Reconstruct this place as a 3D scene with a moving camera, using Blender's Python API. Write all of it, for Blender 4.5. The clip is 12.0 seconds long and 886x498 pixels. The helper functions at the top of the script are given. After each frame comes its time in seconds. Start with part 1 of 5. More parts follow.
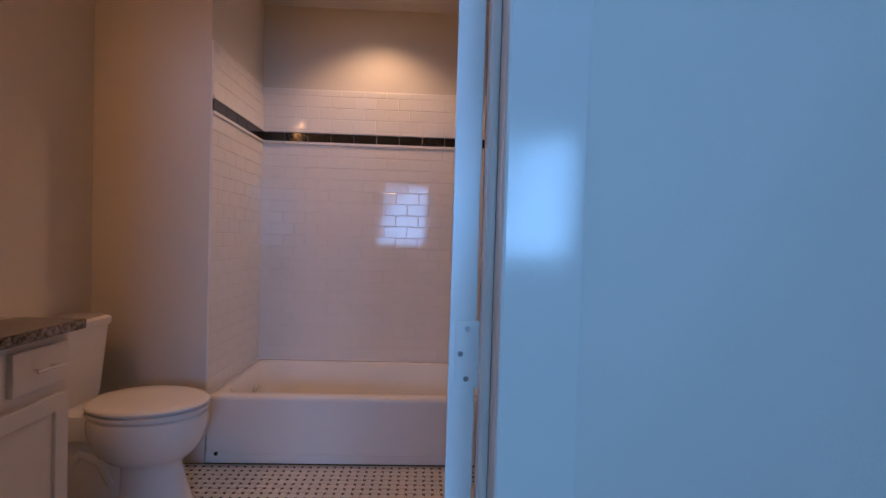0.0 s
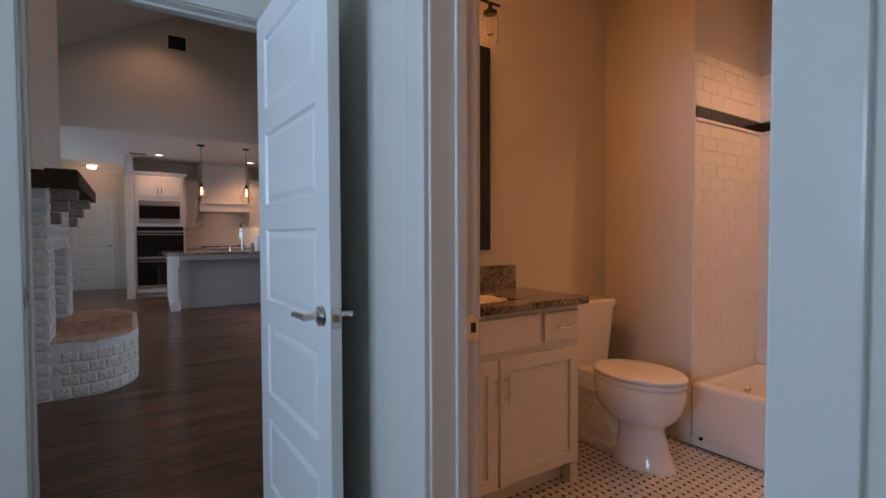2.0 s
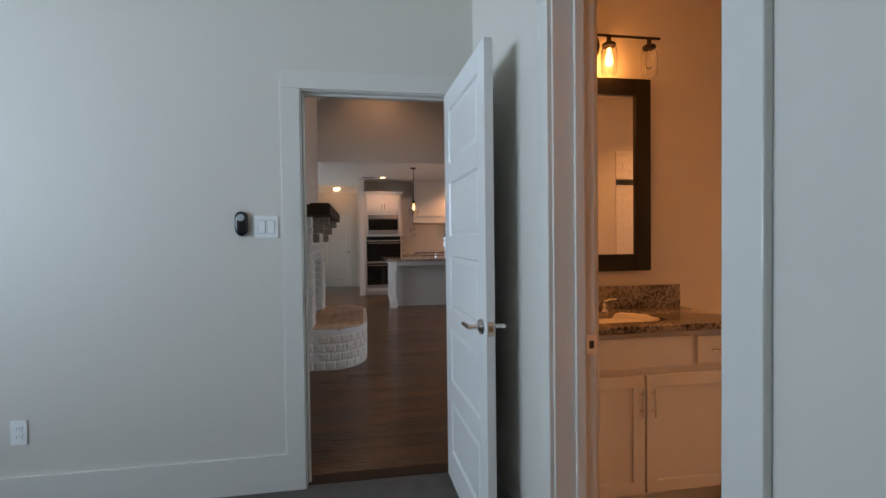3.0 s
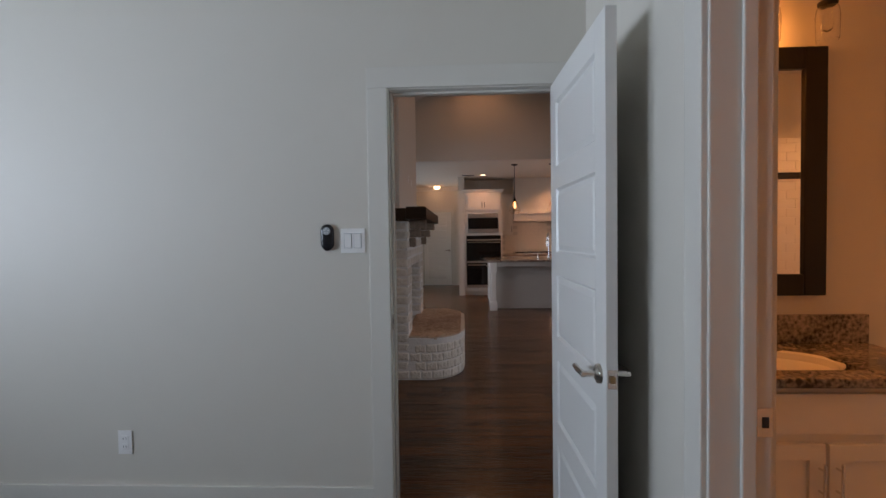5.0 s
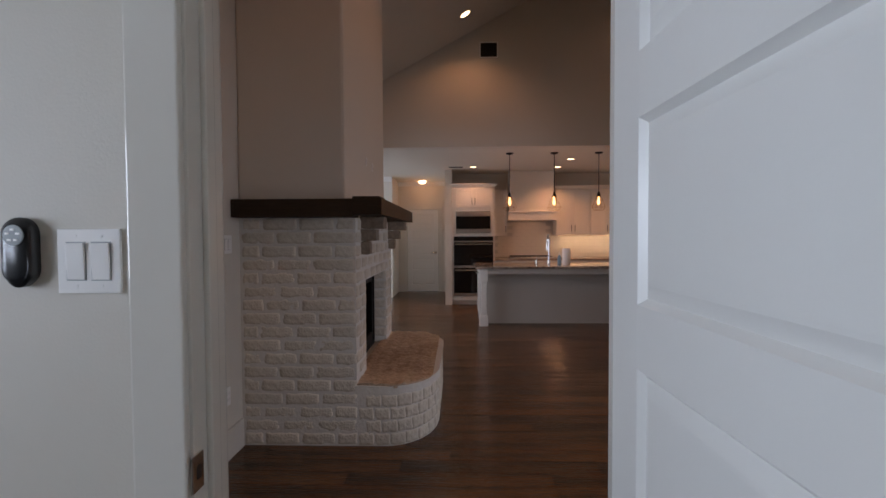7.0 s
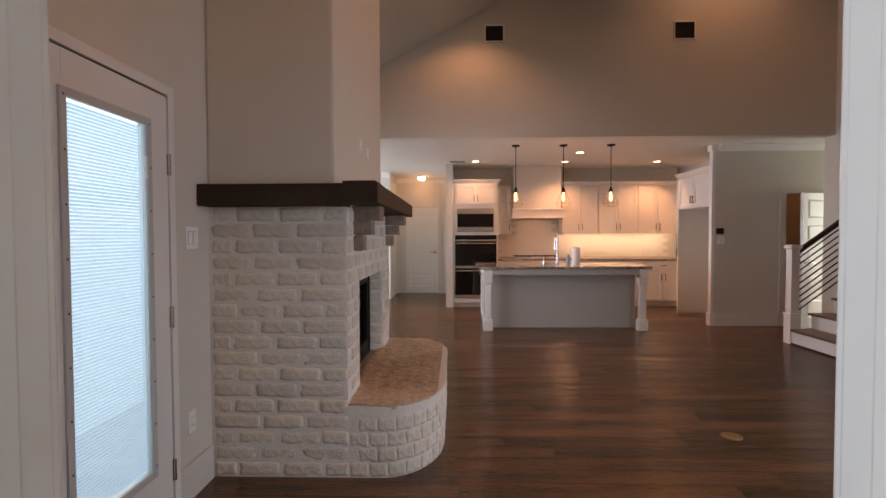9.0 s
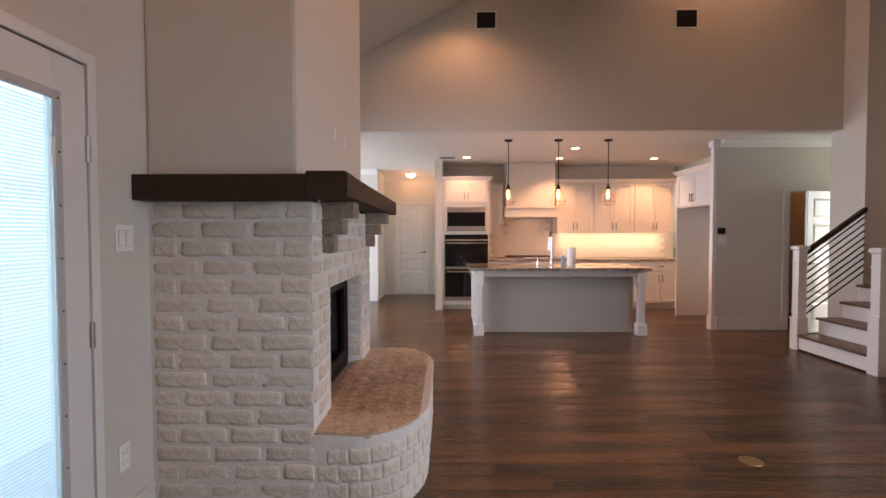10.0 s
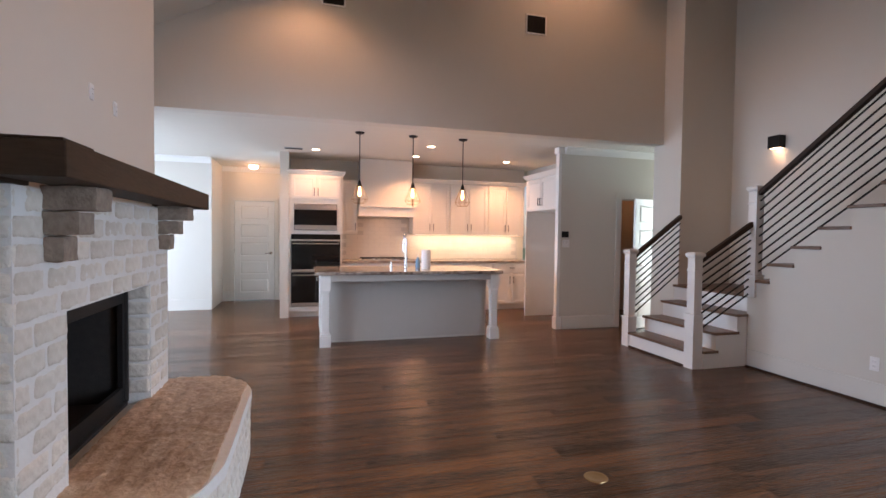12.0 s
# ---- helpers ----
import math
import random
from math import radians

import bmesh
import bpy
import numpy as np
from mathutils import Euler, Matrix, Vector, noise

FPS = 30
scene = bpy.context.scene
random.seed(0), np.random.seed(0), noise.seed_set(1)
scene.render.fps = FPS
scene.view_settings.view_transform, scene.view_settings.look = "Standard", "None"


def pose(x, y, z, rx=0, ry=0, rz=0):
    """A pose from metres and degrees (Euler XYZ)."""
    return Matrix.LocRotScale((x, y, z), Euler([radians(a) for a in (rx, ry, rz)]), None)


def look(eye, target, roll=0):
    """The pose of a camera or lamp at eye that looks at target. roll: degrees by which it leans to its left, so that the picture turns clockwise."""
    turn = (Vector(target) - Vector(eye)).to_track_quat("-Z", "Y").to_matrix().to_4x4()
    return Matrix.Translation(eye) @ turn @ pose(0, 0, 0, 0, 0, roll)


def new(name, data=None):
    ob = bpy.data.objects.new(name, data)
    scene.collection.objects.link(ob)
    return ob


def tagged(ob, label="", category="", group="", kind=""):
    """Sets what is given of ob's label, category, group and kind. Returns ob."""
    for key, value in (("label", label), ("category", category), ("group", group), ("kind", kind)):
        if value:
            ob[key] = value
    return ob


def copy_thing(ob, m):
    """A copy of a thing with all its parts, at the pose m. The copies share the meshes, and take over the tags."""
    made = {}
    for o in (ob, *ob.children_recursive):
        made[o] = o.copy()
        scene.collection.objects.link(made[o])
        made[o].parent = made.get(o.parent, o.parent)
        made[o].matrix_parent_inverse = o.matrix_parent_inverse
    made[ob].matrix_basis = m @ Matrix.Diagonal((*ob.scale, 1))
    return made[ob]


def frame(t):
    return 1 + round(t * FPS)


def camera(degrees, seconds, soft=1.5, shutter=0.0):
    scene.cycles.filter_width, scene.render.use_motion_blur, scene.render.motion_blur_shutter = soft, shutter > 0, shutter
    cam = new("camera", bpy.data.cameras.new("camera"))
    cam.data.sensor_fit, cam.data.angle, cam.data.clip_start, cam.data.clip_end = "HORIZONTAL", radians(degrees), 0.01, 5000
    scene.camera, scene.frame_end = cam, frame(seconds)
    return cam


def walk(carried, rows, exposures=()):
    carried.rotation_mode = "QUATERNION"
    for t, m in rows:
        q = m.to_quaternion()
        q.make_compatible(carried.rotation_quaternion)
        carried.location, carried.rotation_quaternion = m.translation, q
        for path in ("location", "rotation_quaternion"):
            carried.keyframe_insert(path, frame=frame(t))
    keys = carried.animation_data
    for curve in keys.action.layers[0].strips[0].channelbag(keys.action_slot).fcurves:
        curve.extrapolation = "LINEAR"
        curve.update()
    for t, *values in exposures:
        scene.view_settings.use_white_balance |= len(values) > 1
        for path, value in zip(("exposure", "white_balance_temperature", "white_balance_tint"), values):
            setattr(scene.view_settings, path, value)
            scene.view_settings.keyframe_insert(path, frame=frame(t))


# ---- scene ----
cam = camera(86.1, 12.0)
PATH = [  # seconds, eye, then yaw, pitch and lean in degrees
    (0.0, 0.186, 0.566, 1.207, -2.24, -1.23, 1.70),
    (0.5, 0.248, 0.479, 1.165, 7.90, -1.55, 1.50),
    (1.0, 0.284, 0.447, 1.125, 21.70, -1.66, 1.10),
    (1.5, 0.359, 0.432, 1.131, 35.10, -1.72, 0.50),
    (2.0, 0.510, 0.439, 1.187, 56.55, -1.69, -0.20),
    (2.5, 0.750, 0.432, 1.247, 70.63, -1.38, -0.50),
    (2.8, 0.881, 0.436, 1.278, 76.82, -1.27, -0.63),
    (3.2, 1.068, 0.459, 1.321, 83.31, -1.23, -0.78),
    (3.6, 1.206, 0.488, 1.359, 87.87, -1.28, -0.88),
    (4.0, 1.228, 0.508, 1.385, 90.58, -1.38, -0.91),
    (4.3, 1.126, 0.509, 1.392, 91.43, -1.46, -0.90),
    (4.5, 1.019, 0.507, 1.380, 92.26, -1.60, -0.70),
    (5.0, 0.648, 0.487, 1.393, 92.49, -1.69, -0.80),
    (5.5, 0.241, 0.505, 1.378, 92.18, -1.75, -0.80),
    (6.0, -0.158, 0.548, 1.397, 91.86, -1.81, -0.60),
    (6.5, -0.495, 0.600, 1.414, 91.52, -1.78, -0.60),
    (7.0, -0.744, 0.625, 1.417, 91.75, -1.78, -0.30),
    (8.8, -1.154, 0.583, 1.377, 91.69, -1.58, -0.30),
    (9.0, -1.236, 0.554, 1.369, 91.46, -1.66, -0.20),
    (9.5, -1.434, 0.542, 1.354, 90.92, -1.69, -0.20),
    (10.0, -1.619, 0.589, 1.375, 90.46, -1.78, -0.10),
    (10.5, -1.811, 0.641, 1.394, 89.51, -1.81, 0.00),
    (11.0, -1.981, 0.672, 1.402, 84.66, -1.83, 0.30),
    (11.5, -2.092, 0.749, 1.386, 78.52, -1.78, 0.50),
    (12.0, -2.111, 0.822, 1.391, 74.13, -1.75, 0.70),
]
WALKED = [(t, pose(x, y, z, 90 + p, 0, w) @ pose(0, 0, 0, 0, 0, lean)) for t, x, y, z, w, p, lean in PATH]
# ---- light ----
EXPOSURES = [(0.0, -1.66, 4350, 14), (0.4, -1.62, 4620, 16), (0.8, -1.56, 4750, 19), (1.5, -1.45, 5100, 21), (2.0, -1.3, 5900, 22), (2.5, -1.0, 6350, 20), (4.3, -1.57, 7050, 24), (5.5, -1.38, 7100, 29), (7.0, -1.36, 7200, 30), (9.0, -0.46, 7500, 30), (10.3, 0.03, 6850, 27), (11.2, 0.24, 6400, 25), (12.0, 0.1, 6200, 22)]
walk(cam, WALKED, EXPOSURES)


def lamp(kind, name, m, energy, colour, size=0.1, size_y=0.0, spot=0.0):
    d = bpy.data.lights.new(name, kind)
    d.energy, d.color = energy, colour
    if kind == "AREA":
        d.shape, d.size, d.size_y = "RECTANGLE", size, size_y or size
        d.spread = radians(spot or 180)
    elif kind in ("POINT", "SPOT"):
        d.shadow_soft_size = size
        if kind == "SPOT":
            d.spot_size, d.spot_blend = radians(spot), 0.6
    ob = new(name, d)
    ob.matrix_world = m
    return ob


world = bpy.data.worlds.new("sky")
scene.world = world
world.use_nodes = True
wn = world.node_tree.nodes
sky = wn.new("ShaderNodeTexSky")
sky.sky_type, sky.sun_disc, sky.sun_elevation, sky.sun_rotation = "NISHITA", False, radians(58), radians(20)
world.node_tree.links.new(sky.outputs[0], wn["Background"].inputs[0])
wn["Background"].inputs[1].default_value = 0.12
sun = bpy.data.lights.new("sun", "SUN")
sun.energy, sun.angle, sun.color = 3.0, radians(0.5), (1.0, 0.95, 0.88)
new("sun", sun).matrix_world = look((3, 10, 16), (0, 0, 0))

DAY = (0.66, 0.85, 1.0)
LAWN_DAY = (0.59, 0.82, 1.0)
WARM = (1.0, 0.46, 0.19)
SOFT = (1.0, 0.51, 0.235)
# daylight entering at the windows, falling from the sky
lamp("AREA", "window_light", look((-0.32, -3.68, 1.68), (-1.1, 0, 2.3)), 52, LAWN_DAY, 1.0, 1.3, 110)
lamp("AREA", "window_light", look((1.28, -3.68, 1.68), (-1.0, 0, 2.3)), 68, LAWN_DAY, 1.0, 1.3, 110)
lamp("AREA", "window_light", look((-9.6, -3.5, 1.5), (-9.6, 0, 0.2)), 175, DAY, 2.6, 1.8, 160)
lamp("AREA", "window_light", look((-6.6, -0.9, 1.5), (-7.9, 4.0, 0.7)), 20, DAY, 1.4, 1.9, 100)
lamp("AREA", "window_light", look((-1.76, 4.70, 1.55), (-4.5, 0.8, 0.1)), 46, DAY, 1.2, 1.9, 88)


# ---- materials ----
def mat(name, colour, rough=0.5, metal=0.0, grain=0.0, scale=40.0, bump=0.0, bump_scale=None, var=None, spec=None, stretch=None, island=False, edge=(0.3, 0.7)):
    """A surface: base colour mottled at two scales, with fine relief."""
    m = bpy.data.materials.new(name)
    m.use_nodes = True
    n, l = m.node_tree.nodes, m.node_tree.links
    b = n["Principled BSDF"]
    b.inputs["Roughness"].default_value, b.inputs["Metallic"].default_value = rough, metal
    if spec is not None:
        b.inputs["Specular IOR Level"].default_value = spec
    co = n.new("ShaderNodeTexCoord")
    mp = n.new("ShaderNodeMapping")
    if stretch:
        mp.inputs["Scale"].default_value = stretch
    l.new(co.outputs["Object"], mp.inputs[0])
    c2 = var or tuple(min(1, c * 0.8) for c in colour)
    big, fine = n.new("ShaderNodeTexNoise"), n.new("ShaderNodeTexNoise")
    big.inputs["Scale"].default_value, fine.inputs["Scale"].default_value = scale * 0.06, scale
    fine.inputs["Detail"].default_value = 6
    add = n.new("ShaderNodeMath")
    add.operation = "MULTIPLY_ADD"
    add.inputs[1].default_value = 0.5
    half = n.new("ShaderNodeMath")
    half.operation = "MULTIPLY"
    half.inputs[1].default_value = 0.5
    for t in (big, fine):
        l.new(mp.outputs[0], t.inputs["Vector"])
    l.new(big.outputs["Fac"], half.inputs[0])
    l.new(fine.outputs["Fac"], add.inputs[0])
    l.new(half.outputs[0], add.inputs[2])
    ramp = n.new("ShaderNodeMapRange")
    ramp.inputs["From Min"].default_value, ramp.inputs["From Max"].default_value = edge
    ramp.inputs["To Max"].default_value = grain
    l.new(add.outputs[0], ramp.inputs["Value"])
    mix = n.new("ShaderNodeMix")
    mix.data_type = "RGBA"
    mix.inputs["A"].default_value, mix.inputs["B"].default_value = (*colour, 1), (*c2, 1)
    l.new(ramp.outputs[0], mix.inputs["Factor"])
    out = mix.outputs["Result"]
    if island:
        info = n.new("ShaderNodeObjectInfo")
        hsv = n.new("ShaderNodeHueSaturation")
        mr = n.new("ShaderNodeMapRange")
        mr.inputs["To Min"].default_value, mr.inputs["To Max"].default_value = 1 - island, 1 + island
        l.new(info.outputs["Random"], mr.inputs["Value"])
        l.new(mr.outputs[0], hsv.inputs["Value"])
        l.new(out, hsv.inputs["Color"])
        out = hsv.outputs[0]
    l.new(out, b.inputs["Base Color"])
    if bump:
        bn, bt = n.new("ShaderNodeBump"), n.new("ShaderNodeTexNoise")
        bt.inputs["Scale"].default_value = bump_scale or scale * 2
        bt.inputs["Detail"].default_value = 4
        l.new(mp.outputs[0], bt.inputs["Vector"])
        l.new(bt.outputs["Fac"], bn.inputs["Height"])
        bn.inputs["Strength"].default_value, bn.inputs["Distance"].default_value = min(bump, 1), 0.004 * max(bump, 1)
        l.new(bn.outputs[0], b.inputs["Normal"])
    return m


def glow(name, colour, strength):
    m = bpy.data.materials.new(name)
    m.use_nodes = True
    b = m.node_tree.nodes["Principled BSDF"]
    b.inputs["Base Color"].default_value = (0.8, 0.8, 0.8, 1)
    b.inputs["Emission Color"].default_value, b.inputs["Emission Strength"].default_value = (*colour, 1), strength
    return m


def glass(name, colour=(1, 1, 1), rough=0.0):
    m = bpy.data.materials.new(name)
    m.use_nodes = True
    b = m.node_tree.nodes["Principled BSDF"]
    b.inputs["Base Color"].default_value, b.inputs["Roughness"].default_value = (*colour, 1), rough
    b.inputs["Transmission Weight"].default_value, b.inputs["IOR"].default_value = 1.0, 1.45
    return m


WALL = mat("greige_wall_paint", (0.66, 0.62, 0.55), 0.55, grain=0.25, scale=9, bump=0.12, bump_scale=180, var=(0.62, 0.58, 0.51))
TRIM = mat("wall_coloured_trim_paint", (0.70, 0.67, 0.61), 0.11, spec=0.42, grain=0.2, scale=12, bump=0.06, bump_scale=90, var=(0.66, 0.63, 0.57))
WHITE = mat("white_trim_paint", (0.80, 0.79, 0.76), 0.28, grain=0.2, scale=14, bump=0.06, bump_scale=90, var=(0.75, 0.74, 0.71))
CEIL = mat("ceiling_paint", (0.72, 0.69, 0.62), 0.8, grain=0.2, scale=8, bump=0.15, bump_scale=120)
CARPET = mat("grey_carpet", (0.15, 0.135, 0.12), 0.95, grain=0.8, scale=220, bump=1.0, bump_scale=420, var=(0.08, 0.072, 0.064))
CAB = mat("cabinet_paint", (0.76, 0.73, 0.68), 0.32, grain=0.15, scale=12, bump=0.04, bump_scale=60)
ISLE = mat("island_paint", (0.44, 0.40, 0.355), 0.4, grain=0.2, scale=12, bump=0.05, bump_scale=60)
PORCELAIN = mat("porcelain", (0.82, 0.80, 0.77), 0.08, grain=0.1, scale=6)
TILE = mat("glazed_white_tile", (0.82, 0.79, 0.76), 0.06, grain=0.15, scale=5, bump=0.05, bump_scale=25, island=0.012)
BAND = mat("black_glazed_tile", (0.012, 0.011, 0.010), 0.1, grain=0.3, scale=30, var=(0.03, 0.025, 0.02), island=0.3)
WGROUT = mat("white_grout", (0.84, 0.81, 0.78), 0.5, grain=0.15, scale=60)
GROUT = mat("grout", (0.62, 0.59, 0.55), 0.9, grain=0.5, scale=90, bump=0.3)
MOSAIC = mat("matt_white_mosaic", (0.74, 0.70, 0.64), 0.35, grain=0.3, scale=60, bump=0.1, island=0.06)
DOT = mat("black_mosaic", (0.015, 0.014, 0.013), 0.35, grain=0.3, scale=60)
POLISHED = mat("polished_chrome", (0.60, 0.60, 0.60), 0.08, 1.0, grain=0.1, scale=60)
CHROME = mat("brushed_nickel", (0.72, 0.69, 0.65), 0.22, 1.0, grain=0.15, scale=60)
STEEL = mat("stainless_steel", (0.62, 0.58, 0.54), 0.3, 1.0, grain=0.3, scale=60, stretch=(1, 0.05, 1))
BLACK = mat("black_metal", (0.012, 0.010, 0.009), 0.55, 0.0, spec=0.25, grain=0.3, scale=50)
BLACKGLASS = mat("black_oven_glass", (0.008, 0.007, 0.007), 0.05, grain=0.1, scale=10)
BLACKWOOD = mat("black_stained_wood", (0.010, 0.009, 0.008), 0.3, spec=0.3, grain=0.6, scale=30, bump=0.15, var=(0.02, 0.017, 0.014), stretch=(1, 1, 0.1))
BEAM = mat("dark_stained_beam", (0.052, 0.032, 0.019), 0.6, grain=0.9, scale=26, bump=0.5, bump_scale=40, var=(0.020, 0.012, 0.007), spec=0.25, stretch=(0.4, 0.4, 3))
TREAD = mat("oak_tread_stain", (0.19, 0.108, 0.062), 0.4, grain=0.9, scale=36, bump=0.2, var=(0.10, 0.055, 0.032), stretch=(0.3, 1, 1))
RAIL = mat("dark_walnut_stain", (0.040, 0.020, 0.012), 0.55, spec=0.25, grain=0.8, scale=40, bump=0.2, var=(0.03, 0.018, 0.011), stretch=(0.15, 1, 1))
PLANK = mat("brown_oak_plank", (0.148, 0.067, 0.027), 0.2, grain=1.0, scale=46, bump=2.2, bump_scale=22, var=(0.034, 0.015, 0.006), spec=0.5, stretch=(3.0, 0.25, 1), island=0.36, edge=(0.40, 0.62))
GAP = mat("plank_gap", (0.03, 0.018, 0.012), 0.8, grain=0.5)
BRICK = mat("limewashed_brick", (0.775, 0.715, 0.62), 0.9, grain=1.0, scale=30, bump=1.8, bump_scale=50, var=(0.61, 0.535, 0.435), island=0.06, edge=(0.34, 0.66))
MORTAR = mat("limewash_mortar", (0.77, 0.74, 0.69), 0.95, grain=0.8, scale=18, bump=0.9, bump_scale=38, var=(0.68, 0.635, 0.57))
HEARTHSTONE = mat("tan_hearth_brick", (0.60, 0.46, 0.33), 0.5, grain=1.0, scale=34, bump=2.2, bump_scale=30, var=(0.29, 0.19, 0.115), island=0.1, edge=(0.36, 0.64))
CORBEL = mat("brown_corbel_stone", (0.36, 0.28, 0.215), 0.9, grain=1.0, scale=30, bump=2.0, bump_scale=44, var=(0.15, 0.105, 0.075))
GRANITE = mat("speckled_granite", (0.40, 0.34, 0.29), 0.14, grain=1.0, scale=62, var=(0.028, 0.022, 0.019), edge=(0.38, 0.58))
PALEGRANITE = mat("brown_white_granite", (0.40, 0.33, 0.27), 0.10, grain=1.0, scale=20, var=(0.10, 0.07, 0.055), edge=(0.42, 0.6))
PLASTIC = mat("white_plastic", (0.87, 0.86, 0.84), 0.3, grain=0.05)
DARKPLASTIC = mat("black_plastic", (0.012, 0.012, 0.014), 0.25, grain=0.1)
GREYPLASTIC = mat("grey_buttons", (0.34, 0.37, 0.38), 0.5, grain=0.2, scale=200)
SOOT = mat("firebox_lining", (0.035, 0.028, 0.024), 0.85, grain=0.8, scale=30, bump=0.4, var=(0.015, 0.012, 0.01))
MIRROR = mat("mirror_silver", (0.92, 0.91, 0.89), 0.01, 1.0)
GLASS = glass("clear_glass")
PANE = glass("window_pane", (0.95, 0.98, 1.0))
BULB = glow("warm_bulb", (1.0, 0.45, 0.15), 13)
CAN = glow("recessed_lens", (1.0, 0.66, 0.36), 18)
UNDER = glow("led_strip", (1.0, 0.70, 0.40), 5)
BRASS = mat("brass_plate", (0.40, 0.26, 0.12), 0.35, 0.8, grain=0.4, scale=60)
PAPER = mat("white_paper", (0.82, 0.80, 0.77), 0.8, grain=0.1, bump=0.2, bump_scale=300)
BLIND = mat("white_blind_slat", (0.80, 0.82, 0.84), 0.5, grain=0.1)
n_, l_ = BLIND.node_tree.nodes, BLIND.node_tree.links
b_ = n_["Principled BSDF"]
tr_, ms_ = n_.new("ShaderNodeBsdfTranslucent"), n_.new("ShaderNodeMixShader")
tr_.inputs["Color"].default_value = (0.72, 0.90, 1.0, 1)
ms_.inputs[0].default_value = 0.6
l_.new(b_.outputs[0], ms_.inputs[1])
l_.new(tr_.outputs[0], ms_.inputs[2])
l_.new(ms_.outputs[0], n_["Material Output"].inputs[0])
SPLASH = mat("backsplash_tile", (0.78, 0.74, 0.68), 0.14, grain=0.2, scale=12)
GRASS = mat("lawn", (0.07, 0.10, 0.03), 0.9, grain=0.9, scale=5, var=(0.04, 0.06, 0.02))


# ---- building helpers ----
def bx(bm, x0, x1, y0, y1, z0, z1, bev=0.0):
    """A box with its edges eased by bev."""
    vs = [bm.verts.new((x, y, z)) for z in (z0, z1) for y in (y0, y1) for x in (x0, x1)]
    fs = [bm.faces.new([vs[i] for i in f]) for f in ((0, 2, 3, 1), (4, 5, 7, 6), (0, 1, 5, 4), (2, 6, 7, 3), (0, 4, 6, 2), (1, 3, 7, 5))]
    if bev:
        bmesh.ops.bevel(bm, geom=list({e for f in fs for e in f.edges}), offset=bev, segments=2, affect="EDGES", profile=0.6)
    return vs


def box(x0, x1, y0, y1, z0, z1, bev=0.0):
    bm = bmesh.new()
    bx(bm, x0, x1, y0, y1, z0, z1, bev)
    return bm


def ring(bm, c, ax, r, seg):
    q = Vector((0, 0, 1)).rotation_difference(Vector(ax)).to_matrix()
    return [bm.verts.new(Vector(c) + q @ Vector((r * math.cos(2 * math.pi * i / seg), r * math.sin(2 * math.pi * i / seg), 0))) for i in range(seg)]


def bridge(bm, a, b):
    k = len(a)
    for i in range(k):
        bm.faces.new((a[i], a[(i + 1) % k], b[(i + 1) % k], b[i]))


def cyl(bm, p0, p1, r0, r1=None, seg=14):
    ax = Vector(p1) - Vector(p0)
    a, b = ring(bm, p0, ax, r0, seg), ring(bm, p1, ax, r0 if r1 is None else r1, seg)
    bridge(bm, a, b)
    bm.faces.new(a[::-1])
    bm.faces.new(b)


def lathe(bm, c, profile, seg=24, sx=1.0, sy=1.0, cap=True):
    """A turned shape about the vertical through c; profile of (radius, height)."""
    rs = [[bm.verts.new((c[0] + sx * r * math.cos(2 * math.pi * i / seg), c[1] + sy * r * math.sin(2 * math.pi * i / seg), c[2] + z)) for i in range(seg)] for r, z in profile]
    for a, b in zip(rs, rs[1:]):
        bridge(bm, a, b)
    if cap:
        bm.faces.new(rs[0][::-1])
        bm.faces.new(rs[-1])


def tube(bm, pts, r, seg=10):
    pts = [Vector(p) for p in pts]
    rs = []
    for i, p in enumerate(pts):
        d = (pts[min(i + 1, len(pts) - 1)] - pts[max(i - 1, 0)]).normalized()
        rs.append(ring(bm, p, d, r, seg))
    for a, b in zip(rs, rs[1:]):
        bridge(bm, a, b)
    bm.faces.new(rs[0][::-1])
    bm.faces.new(rs[-1])


def prism(bm, outline, z0, z1):
    """An outline in plan, raised from z0 to z1."""
    a = [bm.verts.new((x, y, z0)) for x, y in outline]
    b = [bm.verts.new((x, y, z1)) for x, y in outline]
    bridge(bm, a, b)
    bm.faces.new(a[::-1])
    bm.faces.new(b)


def loft(bm, loops, cap0=True, cap1=True):
    for a, b in zip(loops, loops[1:]):
        bridge(bm, a, b)
    if cap0:
        bm.faces.new(loops[0][::-1])
    if cap1:
        bm.faces.new(loops[-1])


def rrect(bm, cx, cy, hx, hy, r, z, k=5):
    r = min(r, hx - 0.001, hy - 0.001)
    out = []
    for sx, sy, a0 in ((1, 1, 0), (-1, 1, 90), (-1, -1, 180), (1, -1, 270)):
        for i in range(k + 1):
            a = radians(a0 + 90 * i / k)
            out.append(bm.verts.new((cx + sx * (hx - r) + r * math.cos(a), cy + sy * (hy - r) + r * math.sin(a), z)))
    return out


def mesh(name, bm, material, smooth=False):
    bmesh.ops.recalc_face_normals(bm, faces=bm.faces)
    me = bpy.data.meshes.new(name)
    bm.to_mesh(me)
    bm.free()
    me.materials.append(material)
    if smooth:
        me.shade_smooth()
        me.set_sharp_from_angle(angle=radians(40))
    return new(name, me)


def part(name, bm, material, parent, label="", smooth=False):
    ob = mesh(name, bm, material, smooth)
    ob.parent = parent
    if label:
        ob["label"] = label
    return ob


